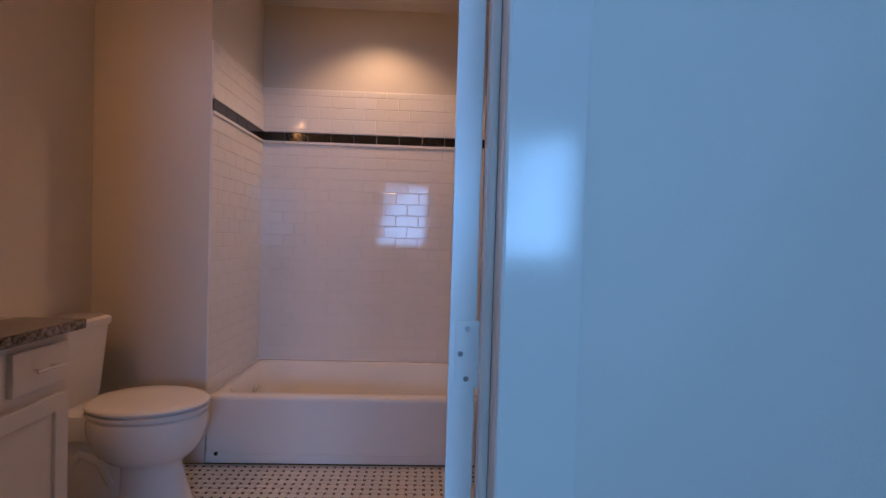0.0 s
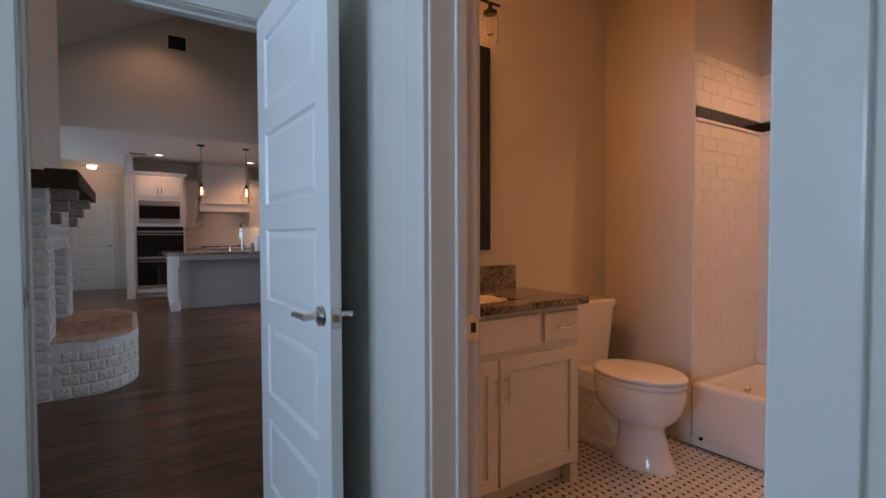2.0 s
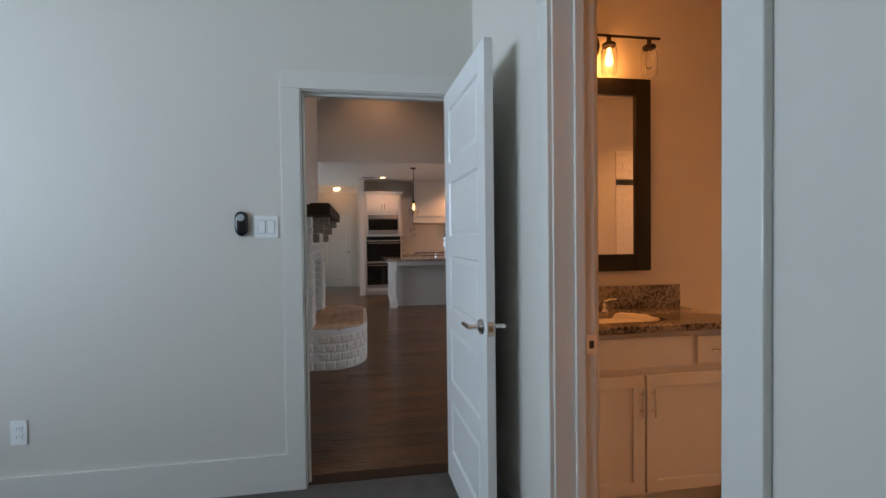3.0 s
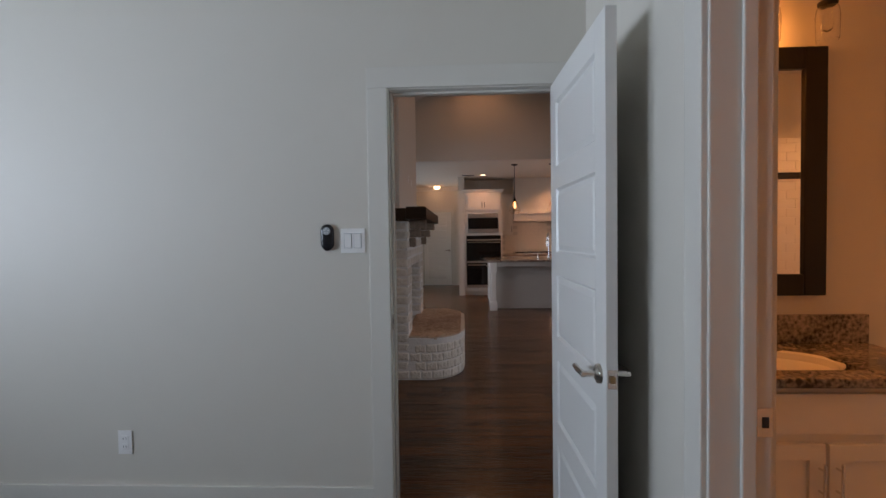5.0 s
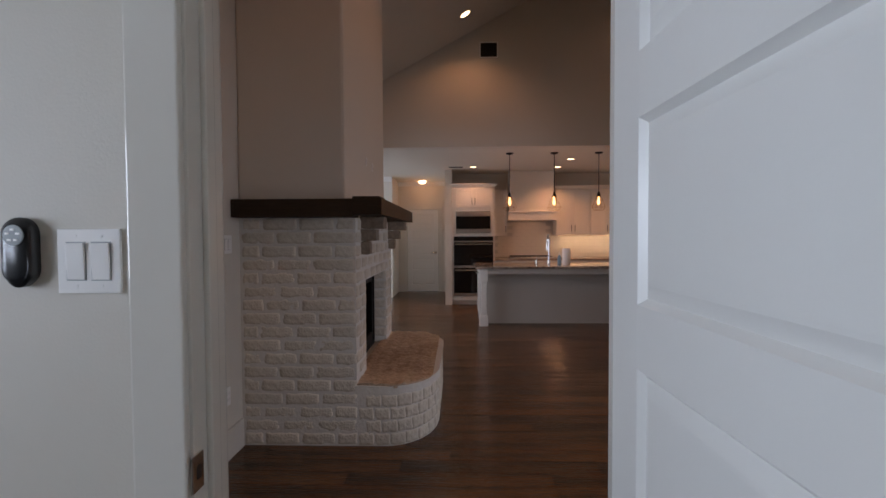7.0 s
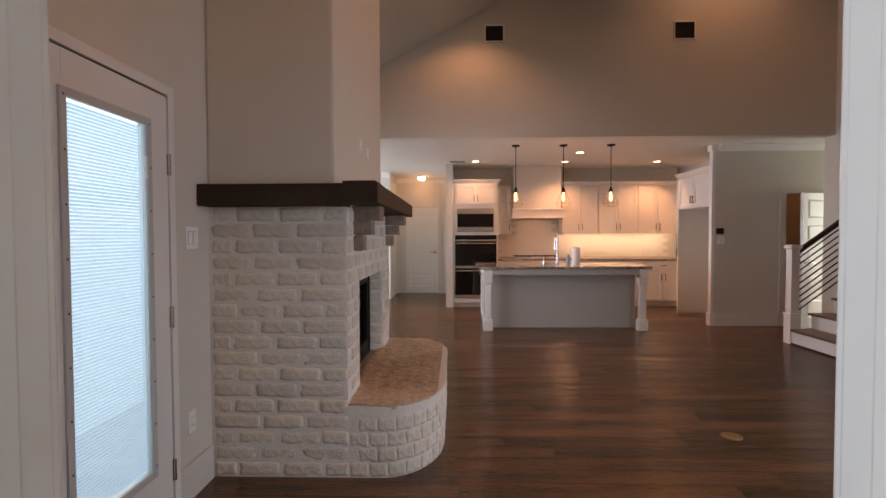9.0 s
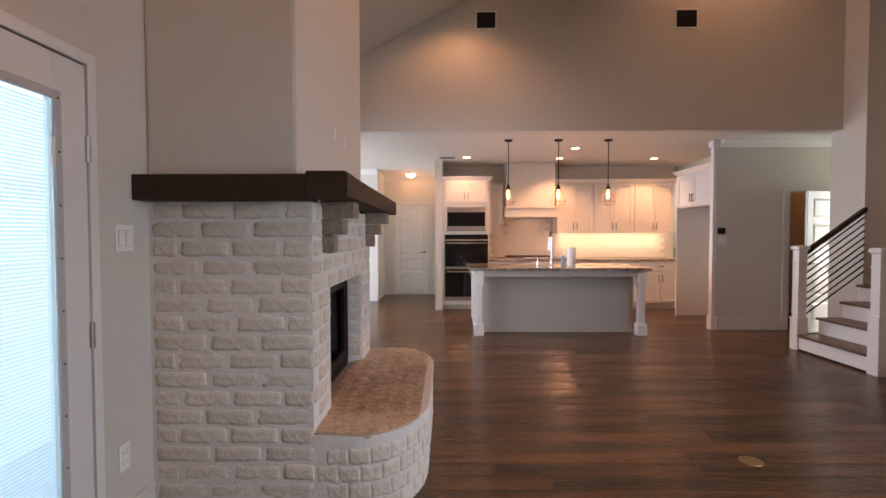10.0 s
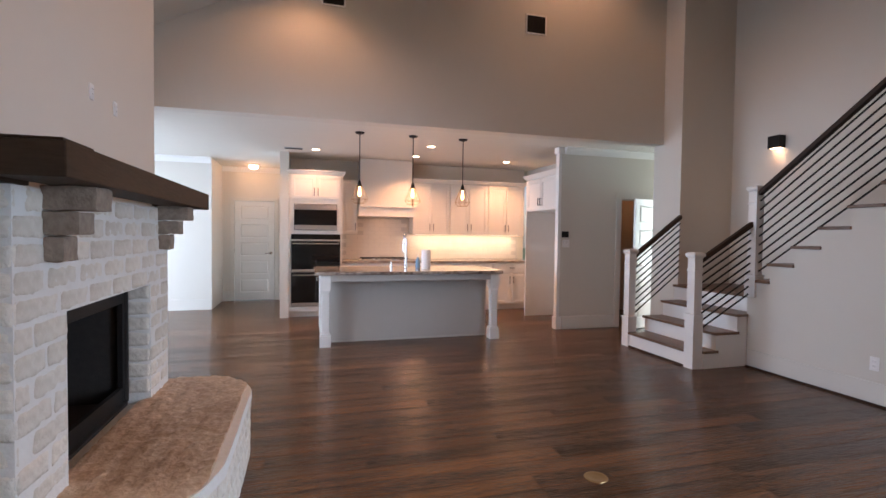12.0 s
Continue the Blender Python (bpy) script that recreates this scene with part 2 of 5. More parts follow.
def thing(name, label, category, at=(0, 0, 0), group=""):
    """An empty at the thing's base; its parts are built about the origin."""
    ob = new(name)
    ob.empty_display_size = 0.05
    ob.matrix_world = pose(*at)
    return tagged(ob, label, category, group)


def setting(name, bm, material, label, category, smooth=False):
    return tagged(mesh(name, bm, material, smooth), label, category, kind="structure")


def wall_x(name, x0, x1, y0, y1, z0, z1, holes, material, label):
    """A wall across x from y0 to y1, with openings (y0, y1, z0, z1) through it."""
    bm = bmesh.new()
    y = y0
    for a, b, c, d in sorted(holes):
        if a > y:
            bx(bm, x0, x1, y, a, z0, z1)
        if c > z0:
            bx(bm, x0, x1, a, b, z0, c)
        if d < z1:
            bx(bm, x0, x1, a, b, d, z1)
        y = b
    if y < y1:
        bx(bm, x0, x1, y, y1, z0, z1)
    return setting(name, bm, material, label, "wall")


def wall_y(name, x0, x1, y0, y1, z0, z1, holes, material, label):
    bm = bmesh.new()
    x = x0
    for a, b, c, d in sorted(holes):
        if a > x:
            bx(bm, x, a, y0, y1, z0, z1)
        if c > z0:
            bx(bm, a, b, y0, y1, z0, c)
        if d < z1:
            bx(bm, a, b, y0, y1, d, z1)
        x = b
    if x < x1:
        bx(bm, x, x1, y0, y1, z0, z1)
    return setting(name, bm, material, label, "wall")


# ---- structure ----
TOP = 5.6
# bedroom
wall_x("wall_bedroom_west", -1.70, -1.58, -3.82, 1.06, 0, 3.05, [(0.125, 0.948, 0, 2.095)], WALL, "greige painted bedroom wall with a doorway")
wall_y("wall_bath_south", -1.70, 3.4, 1.06, 1.20, 0, 3.05, [(-0.50, 0.297, 0, 2.095)], WALL, "greige painted wall between bedroom and bathroom")
wall_y("wall_bedroom_south", -1.70, 3.4, -3.82, -3.7, 0, 3.05, [(-0.90, 0.26, 0.9, 2.4), (0.70, 1.86, 0.9, 2.4)], WALL, "greige painted bedroom wall with two windows")
wall_x("wall_bedroom_east", 3.4, 3.52, -3.82, 1.20, 0, 3.05, [], WALL, "plain greige bedroom wall")
setting("ceiling_bedroom", box(-1.70, 3.52, -3.82, 1.20, 3.05, 3.15), CEIL, "flat painted bedroom ceiling", "ceiling")
setting("floor_bedroom", box(-1.64, 3.4, -3.7, 1.06, -0.1, 0.0), CARPET, "grey-brown cut pile bedroom carpet", "carpet")
# bathroom
wall_x("wall_bath_west", -1.578, -1.515, 1.20, 3.94, 0, 2.74, [], WALL, "warm greige bathroom wall behind the vanity")
wall_y("wall_bath_wing", -1.515, -0.93, 3.06, 3.94, 0, 2.74, [], WALL, "greige wing wall beside the tub")
wall_y("wall_tub_back", -0.93, 0.71, 3.83, 3.94, 0, 2.74, [], WALL, "greige wall at the back of the tub alcove")
wall_x("wall_bath_east", 0.61, 0.71, 1.20, 3.83, 0, 2.74, [], WALL, "greige bathroom wall at the end of the tub")
setting("ceiling_bath", box(-1.70, 0.71, 1.20, 3.94, 2.74, 2.84), CEIL, "flat painted bathroom ceiling", "ceiling")
bathfloor = setting("floor_bath", box(-1.515, 0.61, 1.10, 3.06, -0.1, -0.004), GROUT, "black and white basketweave mosaic bathroom floor", "floor")
# great room and kitchen
wall_y("wall_great_south", -7.72, -1.70, -0.95, -0.83, 0, TOP, [(-3.46, -2.70, 0.0, 2.04), (-7.35, -5.85, 0.6, 2.5)], WALL, "greige great room wall with a patio door")
wall_x("wall_great_east", -1.70, -1.58, 1.20, 6.6, 0, TOP, [(4.05, 5.35, 0.5, 2.55)], WALL, "greige great room wall with a window")
setting("wall_great_east_upper", box(-1.70, -1.58, -0.95, 1.20, 3.05, TOP), WALL, "greige upper wall over the bedroom doorway", "wall")
wall_y("wall_great_north", -7.5, -1.70, 6.48, 6.6, 0, TOP, [], WALL, "greige stairwell wall")
wall_x("wall_header", -7.90, -7.72, -0.95, 5.62, 2.69, TOP, [], WALL, "tall greige header wall over the kitchen opening")
setting("wall_stairwell_west", box(-7.90, -7.38, 5.62, 6.6, 0, TOP), WALL, "greige wall beside the stairs", "wall")
bm = bmesh.new()
s0, s1 = 3.40, 5.30
a = [(-0.95, s0), (2.62, s1), (6.6, s1), (6.6, s1 + 0.12), (2.55, s1 + 0.12), (-0.95, s0 + 0.14)]
p0 = [bm.verts.new((-7.80, y, z)) for y, z in a]
p1 = [bm.verts.new((-1.60, y, z)) for y, z in a]
bridge(bm, p0, p1)
bm.faces.new(p0)
bm.faces.new(p1[::-1])
setting("ceiling_great", bm, CEIL, "sloping vaulted great room ceiling", "ceiling")
setting("ceiling_kitchen", box(-13.0, -7.90, -3.72, 9.2, 2.70, 2.80), CEIL, "flat painted kitchen ceiling", "ceiling")
wall_x("wall_kitchen_west", -11.02, -10.90, 0.519, 5.0, 0, 2.70, [], WALL, "greige kitchen wall behind the cabinets")
wall_x("wall_pantry_west", -12.57, -12.45, -0.95, 0.48, 0, 2.70, [(-0.62, 0.165, 0, 2.03)], WALL, "greige wall with a five panel door")
wall_y("wall_pantry_north", -12.45, -10.20, 0.38, 0.518, 0, 2.70, [], WALL, "greige wall beside the oven tower")
wall_y("wall_pantry_south", -12.45, -11.472, -0.95, -0.83, 0, 2.70, [], WALL, "greige passage wall")
wall_x("wall_nook_west", -11.47, -11.35, -3.72, -0.83, 0, 2.70, [], WALL, "pale daylit nook wall")
wall_y("wall_nook_south", -11.47, -7.72, -3.72, -3.6, 0, 2.70, [(-10.9, -8.3, 0.6, 2.4)], WALL, "nook wall with a wide window")
wall_x("wall_nook_east", -7.84, -7.72, -3.6, -0.95, 0, 2.70, [], WALL, "plain nook wall")
wall_x("wall_hall", -8.52, -8.40, 4.42, 9.1, 0, 2.70, [(5.435, 6.185, 0, 1.985)], WALL, "greige wall with a thermostat and a doorway")
wall_y("wall_kitchen_north", -11.02, -8.52, 5.12, 5.24, 0, 2.70, [], WALL, "plain greige wall behind the fridge niche")
wall_x("wall_closet_back", -10.62, -10.5, 5.24, 6.7, 0, 2.70, [], WALL, "greige closet wall")
wall_y("wall_closet_side", -10.5, -8.52, 6.58, 6.7, 0, 2.70, [], WALL, "greige closet wall")
wall_y("wall_hall_north", -8.52, -7.38, 9.1, 9.2, 0, 2.70, [(-8.28, -7.62, 0.6, 2.4)], WALL, "plain hallway wall")
wall_x("wall_hall_east", -7.50, -7.38, 6.6, 9.1, 0, 2.70, [], WALL, "plain hallway wall")
greatfloor = setting("floor_great", box(-12.6, -1.64, -3.7, 9.2, -0.1, -0.006), GAP, "dark brown hand-scraped oak plank floor", "floor")
setting("ground", box(-60, 60, -60, 60, -0.35, -0.30), GRASS, "lawn outside the house", "ground")


# ---- trim ----
def base_y(y, x0, x1, out):
    bm = bmesh.new()
    a, b = sorted((y, y + 0.016 * out))
    bx(bm, x0, x1, a, b, 0, 0.19, 0.003)
    return setting("baseboard", bm, TRIM, "tall white painted baseboard", "baseboard")


def base_x(x, y0, y1, out):
    bm = bmesh.new()
    a, b = sorted((x, x + 0.016 * out))
    bx(bm, a, b, y0, y1, 0, 0.19, 0.003)
    return setting("baseboard", bm, TRIM, "tall white painted baseboard", "baseboard")


base_x(-1.58, -3.7, 0.045, 1)
base_y(1.06, -1.58, -0.60, -1)
base_y(1.06, 0.37, 3.4, -1)
base_y(-0.83, -3.855, -3.52, 1)
base_x(-8.40, 4.46, 5.355, 1)
base_x(-8.40, 6.265, 9.1, 1)
base_x(-11.35, -3.6, -0.83, 1)
base_x(-12.45, -0.83, -0.70, 1)
base_x(-12.45, 0.25, 0.36, 1)


def crown_x(x, y0, y1, z, out):
    bm = bmesh.new()
    pr = [(0.0, -0.10), (0.012, -0.10), (0.02, -0.085), (0.06, -0.03), (0.085, -0.015), (0.085, 0.0), (0.0, 0.0)]
    e0 = [bm.verts.new((x + out * d, y0, z + h)) for d, h in pr]
    e1 = [bm.verts.new((x + out * d, y1, z + h)) for d, h in pr]
    bridge(bm, e0, e1)
    bm.faces.new(e0)
    bm.faces.new(e1[::-1])
    return setting("crown_moulding", bm, WHITE, "white painted crown moulding", "trim")


def crown_y(y, x0, x1, z, out):
    ob = crown_x(0, 0, x1 - x0, z, 1)
    ob.matrix_world = pose(x0, y, 0, 0, 0, -90) if out < 0 else pose(x1, y, 0, 0, 0, 90)
    return ob


crown_x(-8.40, 4.465, 9.1, 2.70, 1)
crown_x(-12.45, -0.83, 0.36, 2.70, 1)
crown_x(-11.35, -3.6, -0.83, 2.70, 1)


def casing(name, axis, face, out, a, b, head, label, width=0.097):
    """Flat door casing on a wall face, mitred into one frame: two legs and a head."""
    th = 0.018
    lo, hi = sorted((face, face + out * th))
    bm = bmesh.new()
    for u0, u1, z0, z1 in ((a - width, a, 0, head), (b, b + width, 0, head), (a - width, b + width, head, head + width)):
        if axis == "x":
            bx(bm, lo, hi, u0, u1, z0, z1, 0.004)
        else:
            bx(bm, u0, u1, lo, hi, z0, z1, 0.004)
    return setting(name, bm, TRIM, label, "trim")


def jamb(axis, p0, p1, a, b, head, stop, label):
    """The lining of a doorway from p0 to p1 through the wall, with its stop strip at stop."""
    bm = bmesh.new()
    for u0, u1, z0, z1, inset in ((a - 0.02, a, 0, head + 0.02, 0), (b, b + 0.02, 0, head + 0.02, 0), (a, b, head, head + 0.02, 0)):
        bx(bm, *((p0, p1, u0, u1) if axis == "x" else (u0, u1, p0, p1)), z0, z1, 0.004)
    for u0, u1, z0, z1 in ((a, a + 0.012, 0, head), (b - 0.012, b, 0, head), (a + 0.012, b - 0.012, head - 0.012, head)):
        bx(bm, *((stop, stop + 0.034, u0, u1) if axis == "x" else (u0, u1, stop, stop + 0.034)), z0, z1, 0.004)
    return setting("door_jamb", bm, TRIM, label, "trim")


casing("door_casing", "x", -1.58, 1, 0.140, 0.934, 2.08, "flat white casing round the bedroom doorway")
casing("door_casing", "x", -1.70, -1, 0.140, 0.934, 2.08, "flat white casing round the bedroom doorway")
jamb("x", -1.703, -1.577, 0.146, 0.928, 2.075, -1.655, "white lining of the bedroom doorway")
casing("door_casing", "y", 1.06, -1, -0.488, 0.264, 2.08, "flat white casing round the bathroom doorway", 0.086)
casing("door_casing", "y", 1.20, 1, -0.488, 0.264, 2.08, "flat white casing round the bathroom doorway")
jamb("y", 1.057, 1.203, -0.480, 0.270, 2.075, 1.128, "white lining of the bathroom doorway")
casing("door_casing", "x", -12.45, 1, -0.61, 0.155, 2.02, "white casing round the passage door", 0.08)
casing("door_casing", "x", -8.40, 1, 5.450, 6.170, 1.970, "white casing round the closet door", 0.09)
jamb("x", -8.523, -8.397, 5.455, 6.165, 1.965, -8.49, "white lining of the closet doorway")


def window(name, axis, p0, p1, a, b, z0, z1, cols, rows, label):
    """A sash window filling a wall opening: frame, sill, glazing bars and panes."""
    w = tagged(new(name), label, "window", kind="structure")
    mid = (p0 + p1) / 2

    def bar(nm, u0, u1, h0, h1, d=0.03, material=WHITE):
        q = box(*((mid - d, mid + d, u0, u1) if axis == "x" else (u0, u1, mid - d, mid + d)), h0, h1, 0.003 if material is WHITE else 0)
        return part(nm, q, material, w)

    for u0, u1, h0, h1 in ((a, a + 0.06, z0, z1), (b - 0.06, b, z0, z1), (a + 0.06, b - 0.06, z0, z0 + 0.06), (a + 0.06, b - 0.06, z1 - 0.06, z1), (a + 0.06, b - 0.06, (z0 + z1) / 2 - 0.025, (z0 + z1) / 2 + 0.025)):
        bar("window_frame", u0, u1, h0, h1)
    for i in range(1, cols):
        u = a + 0.06 + (b - a - 0.12) * i / cols
        bar("glazing_bar", u - 0.012, u + 0.012, z0 + 0.06, z1 - 0.06, 0.012)
    pane = bar("pane", a + 0.06, b - 0.06, z0 + 0.06, z1 - 0.06, 0.003, PANE)
    pane.visible_shadow = False
    return w


window("window_1", "y", -3.82, -3.7, -0.90, 0.26, 0.9, 2.4, 2, 2, "white sash window in the bedroom")
window("window_2", "y", -3.82, -3.7, 0.70, 1.86, 0.9, 2.4, 2, 2, "white sash window in the bedroom")
window("window_3", "y", -3.72, -3.6, -10.9, -8.3, 0.6, 2.4, 4, 2, "wide white window in the nook")
window("window_4", "y", -0.95, -0.83, -7.35, -5.85, 0.6, 2.5, 2, 2, "white window beside the fireplace")
window("window_5", "x", -1.70, -1.58, 4.05, 5.35, 0.5, 2.55, 2, 2, "white window in the great room")


# ---- doors ----
def raised(bm, x0, x1, z0, z1, y, out, depth, slope):
    """A raised door panel: a sloping border round a flat field, on a face looking along out."""
    loops = []
    for inset, d in ((0, 0.0), (0.010, -depth), (0.010 + slope, -depth * 0.25), (0.016 + slope, -depth * 0.2)):
        loops.append([bm.verts.new((a, y + out * d, c)) for a, c in ((x0 + inset, z0 + inset), (x1 - inset, z0 + inset), (x1 - inset, z1 - inset), (x0 + inset, z1 - inset))])
    for a, b in zip(loops, loops[1:]):
        bridge(bm, a, b)
    bm.faces.new(loops[-1])


def lever(parent, x, y, z, out, to):
    """A lever handle on a round rose; out is the side of the leaf, to the way the lever points."""
    bm = bmesh.new()
    cyl(bm, (x, y, z), (x, y + out * 0.009, z), 0.033, 0.030, 24)
    cyl(bm, (x, y + out * 0.009, z), (x, y + out * 0.016, z), 0.022, 0.018, 20)
    h = part("lever_handle", bm, CHROME, parent, "brushed nickel lever handle", True)
    bm = bmesh.new()
    cyl(bm, (x, y + out * 0.014, z), (x, y + out * 0.058, z), 0.010, 0.010)
    tube(bm, [(x - to * 0.008, y + out * 0.052, z), (x + to * 0.03, y + out * 0.056, z + 0.002), (x + to * 0.07, y + out * 0.054, z), (x + to * 0.112, y + out * 0.048, z - 0.004)], 0.0095)
    part("lever", bm, CHROME, h, "", True)


def door_leaf(name, width, height, m, label, handle_z=0.955, sides=(-1, 1), hinges=True, handles=True, material=None):
    """A five panel door: hinge edge at the origin, leaf along x, 35 mm thick along y."""
    material = material or WHITE
    d = thing(name, label, "door")
    st, rail, th = 0.105, 0.098, 0.035
    bm = bmesh.new()
    bx(bm, 0, st, 0, th, 0, height, 0.0015)
    bx(bm, width - st, width, 0, th, 0, height, 0.0015)
    ph = (height - 0.16 - rail * 5) / 5
    z = 0.16
    bx(bm, st, width - st, 0, th, 0, z)
    panels = []
    for i in range(5):
        panels.append((z, z + ph))
        bx(bm, st, width - st, 0, th, z + ph, height if i == 4 else z + ph + rail)
        z += ph + rail
    part("door_frame", bm, material, d)
    for z0, z1 in panels:
        bm = bmesh.new()
        for y, out in ((0, -1), (th, 1)):
            raised(bm, st, width - st, z0, z1, y, out, 0.011, 0.022)
        part("door_panel", bm, material, d)
    if handles:
        for s in sides:
            lever(d, width - 0.065, 0 if s < 0 else th, handle_z, s, -1)
        bm = bmesh.new()
        bx(bm, width, width + 0.002, 0.004, th - 0.004, handle_z - 0.029, handle_z + 0.029, 0.0008)
        lp = part("latch_plate", bm, CHROME, d, "satin nickel latch plate")
        bm = bmesh.new()
        bx(bm, width + 0.002, width + 0.011, 0.010, th - 0.010, handle_z - 0.010, handle_z + 0.010, 0.002)
        part("latch_bolt", bm, BRASS, lp)
    if hinges:
        for hz in (0.2, height / 2, height - 0.2):
            bm = bmesh.new()
            cyl(bm, (-0.004, -0.006, hz - 0.045), (-0.004, -0.006, hz + 0.045), 0.006)
            bx(bm, -0.003, -0.0005, 0.0, th - 0.004, hz - 0.045, hz + 0.045)
            part("hinge", bm, CHROME, d)
    d.matrix_world = m
    return d


door_leaf("door_1", 0.775, 2.055, pose(-1.572, 0.894, 0.012, 0, 0, 1.5), "open white five panel bedroom door with a nickel lever", 0.935, hinges=False)
bd = door_leaf("door_2", 0.712, 2.055, pose(0.256, 1.172, 0.012, 0, 0, 86), "white five panel bathroom door swung open", hinges=False, sides=(-1,))
for hz in (0.24, 1.048, 1.84):
    # hinge leaf let into the edge of the bathroom door, with its screws
    bm = bmesh.new()
    bx(bm, -0.0022, -0.0002, -0.012, 0.027, hz - 0.043, hz + 0.043, 0.0008)
    cyl(bm, (-0.004, -0.014, hz - 0.043), (-0.004, -0.014, hz + 0.043), 0.0055, seg=10)
    hg = part("hinge", bm, WHITE, bd, "hinge painted white")
    for dz, dy in ((-0.032, 0.012), (0.0, 0.020), (0.032, 0.012)):
        bm = bmesh.new()
        cyl(bm, (-0.0022, dy, hz + dz), (-0.0034, dy, hz + dz), 0.0035)
        part("screw", bm, CHROME, hg)
door_leaf("door_3", 0.755, 2.005, pose(-12.49, -0.605, 0.01, 0, 0, 90) @ pose(0, -0.035, 0, 0, 0, 0), "closed white five panel door at the passage end", sides=(-1,))
door_leaf("door_4", 0.70, 1.948, pose(-8.378, 6.150, 0.01, 0, 0, -71), "white five panel closet door left ajar", sides=(1,))


def strike(m, label):
    t = thing("strike_plate", label, "strike plate")
    bm = bmesh.new()
    bx(bm, -0.002, 0.002, -0.018, 0.018, -0.034, 0.034, 0.001)
    part("plate", bm, CHROME, t)
    bm = bmesh.new()
    bx(bm, -0.0024, 0.0025, -0.007, 0.009, -0.013, 0.013)
    part("latch_hole", bm, SOOT, t)
    t.matrix_world = m


strike(pose(-1.585, 0.148, 0.985, 0, 0, 90), "satin nickel strike plate on the bedroom door jamb")
strike(pose(-0.478, 1.184, 0.945), "satin nickel strike plate on the bathroom door jamb")
setting("threshold", box(-1.70, -1.60, 0.146, 0.928, -0.003, 0.006, 0.003), RAIL, "dark wood strip under the bedroom door", "threshold")


# ---- plates on the walls ----
def plate(m, gangs, label, kind="switch"):
    """A cover plate with rockers or sockets, face along +x."""
    t = thing("switch_plate" if kind == "switch" else "outlet_plate", label, "light switch" if kind == "switch" else "outlet")
    w = 0.036 + 0.023 * gangs * 2 - 0.012
    bm = bmesh.new()
    bx(bm, 0, 0.006, -w / 2, w / 2, -0.058, 0.058, 0.002)
    part("cover", bm, PLASTIC, t)
    for i in range(gangs):
        y = (i - (gangs - 1) / 2) * 0.046
        if kind == "switch":
            bm = bmesh.new()
            vs = bx(bm, 0.006, 0.010, y - 0.0165, y + 0.0165, -0.033, 0.033, 0.0012)
            part("rocker_gap", box(0.0055, 0.0064, y - 0.0185, y + 0.0185, -0.035, 0.035), GREYPLASTIC, t)
            r = part("rocker", bm, PLASTIC, t)
            r.matrix_local = pose(0, 0, 0, 0, 3, 0)
        else:
            for z in (-0.02, 0.02):
                bm = bmesh.new()
                bx(bm, 0.0055, 0.0085, y - 0.017, y + 0.017, z - 0.0145, z + 0.0145, 0.003)
                so = part("socket", bm, PLASTIC, t)
                for dy in (-0.007, 0.007):
                    part("slot", box(0.0083, 0.0088, y + dy - 0.001, y + dy + 0.001, z - 0.004, z + 0.005), SOOT, so)
        for z in (-0.045, 0.045):
            bm = bmesh.new()
            cyl(bm, (0.0058, y, z), (0.0068, y, z), 0.003, seg=8)
            part("screw", bm, PLASTIC, t)
    t.matrix_world = m
    return t


plate(pose(-1.58, -0.036, 1.372), 2, "white double rocker switch plate beside the bedroom doorway")
plate(pose(-1.58, -1.18, 0.40), 1, "white duplex outlet low on the bedroom wall", "outlet")
plate(pose(-3.69, -0.83, 1.36, 0, 0, 90), 2, "white double switch plate beside the patio door")
plate(pose(-3.66, -0.83, 0.40, 0, 0, 90), 1, "white outlet above the baseboard by the fireplace", "outlet")
plate(pose(-4.93, 5.42, 0.345, 0, 0, -90), 1, "white outlet on the wall under the stairs", "outlet")
plate(pose(-8.40, 4.51, 1.28), 2, "white switch plate under the thermostat")
plate(pose(-4.60, -0.115, 2.01, 0, 0, 90) @ Matrix.Diagonal((1, 0.6, 0.6, 1)), 1, "small white cable plate on the chimney breast", "outlet")
plate(pose(-4.87, -0.115, 2.0, 0, 0, 90) @ Matrix.Diagonal((1, 0.6, 0.6, 1)), 1, "small white outlet on the chimney breast", "outlet")

# fan remote in its cradle
rem = thing("remote_control", "black oval fan remote in a wall cradle with grey buttons", "remote control", (-1.58, -0.156, 1.386))
bm = bmesh.new()
loft(bm, [rrect(bm, 0, 0, a, a + 0.030, a - 0.001, z, 8) for a, z in ((0.026, 0.0), (0.031, 0.005), (0.031, 0.014), (0.027, 0.021), (0.018, 0.0245))])
body = part("body", bm, DARKPLASTIC, rem, "", True)
body.matrix_local = pose(0, 0, 0.004, 90, 0, 90)
bm = bmesh.new()
lathe(bm, (0, 0, 0), [(0.024, 0.0), (0.0285, 0.004), (0.0285, 0.018), (0.024, 0.023)], 28, 1.0, 1.45)
cr = part("cradle", bm, DARKPLASTIC, rem, "", True)
cr.matrix_local = pose(0, 0, -0.019, 90, 0, 90)
bm = bmesh.new()
lathe(bm, (0, 0, 0), [(0.019, 0.0), (0.018, 0.003)], 24)
pad = part("button_pad", bm, GREYPLASTIC, rem, "round grey button pad", True)
pad.matrix_local = pose(0.0235, 0, 0.033, 90, 0, 90)
for i in range(5):
    bm = bmesh.new()
    a = i * 2 * math.pi / 5 + 0.3
    bx(bm, 0.026, 0.0285, 0.010 * math.cos(a) - 0.003, 0.010 * math.cos(a) + 0.003, 0.033 + 0.010 * math.sin(a) - 0.0018, 0.033 + 0.010 * math.sin(a) + 0.0018)
    part("button", bm, PLASTIC, rem)


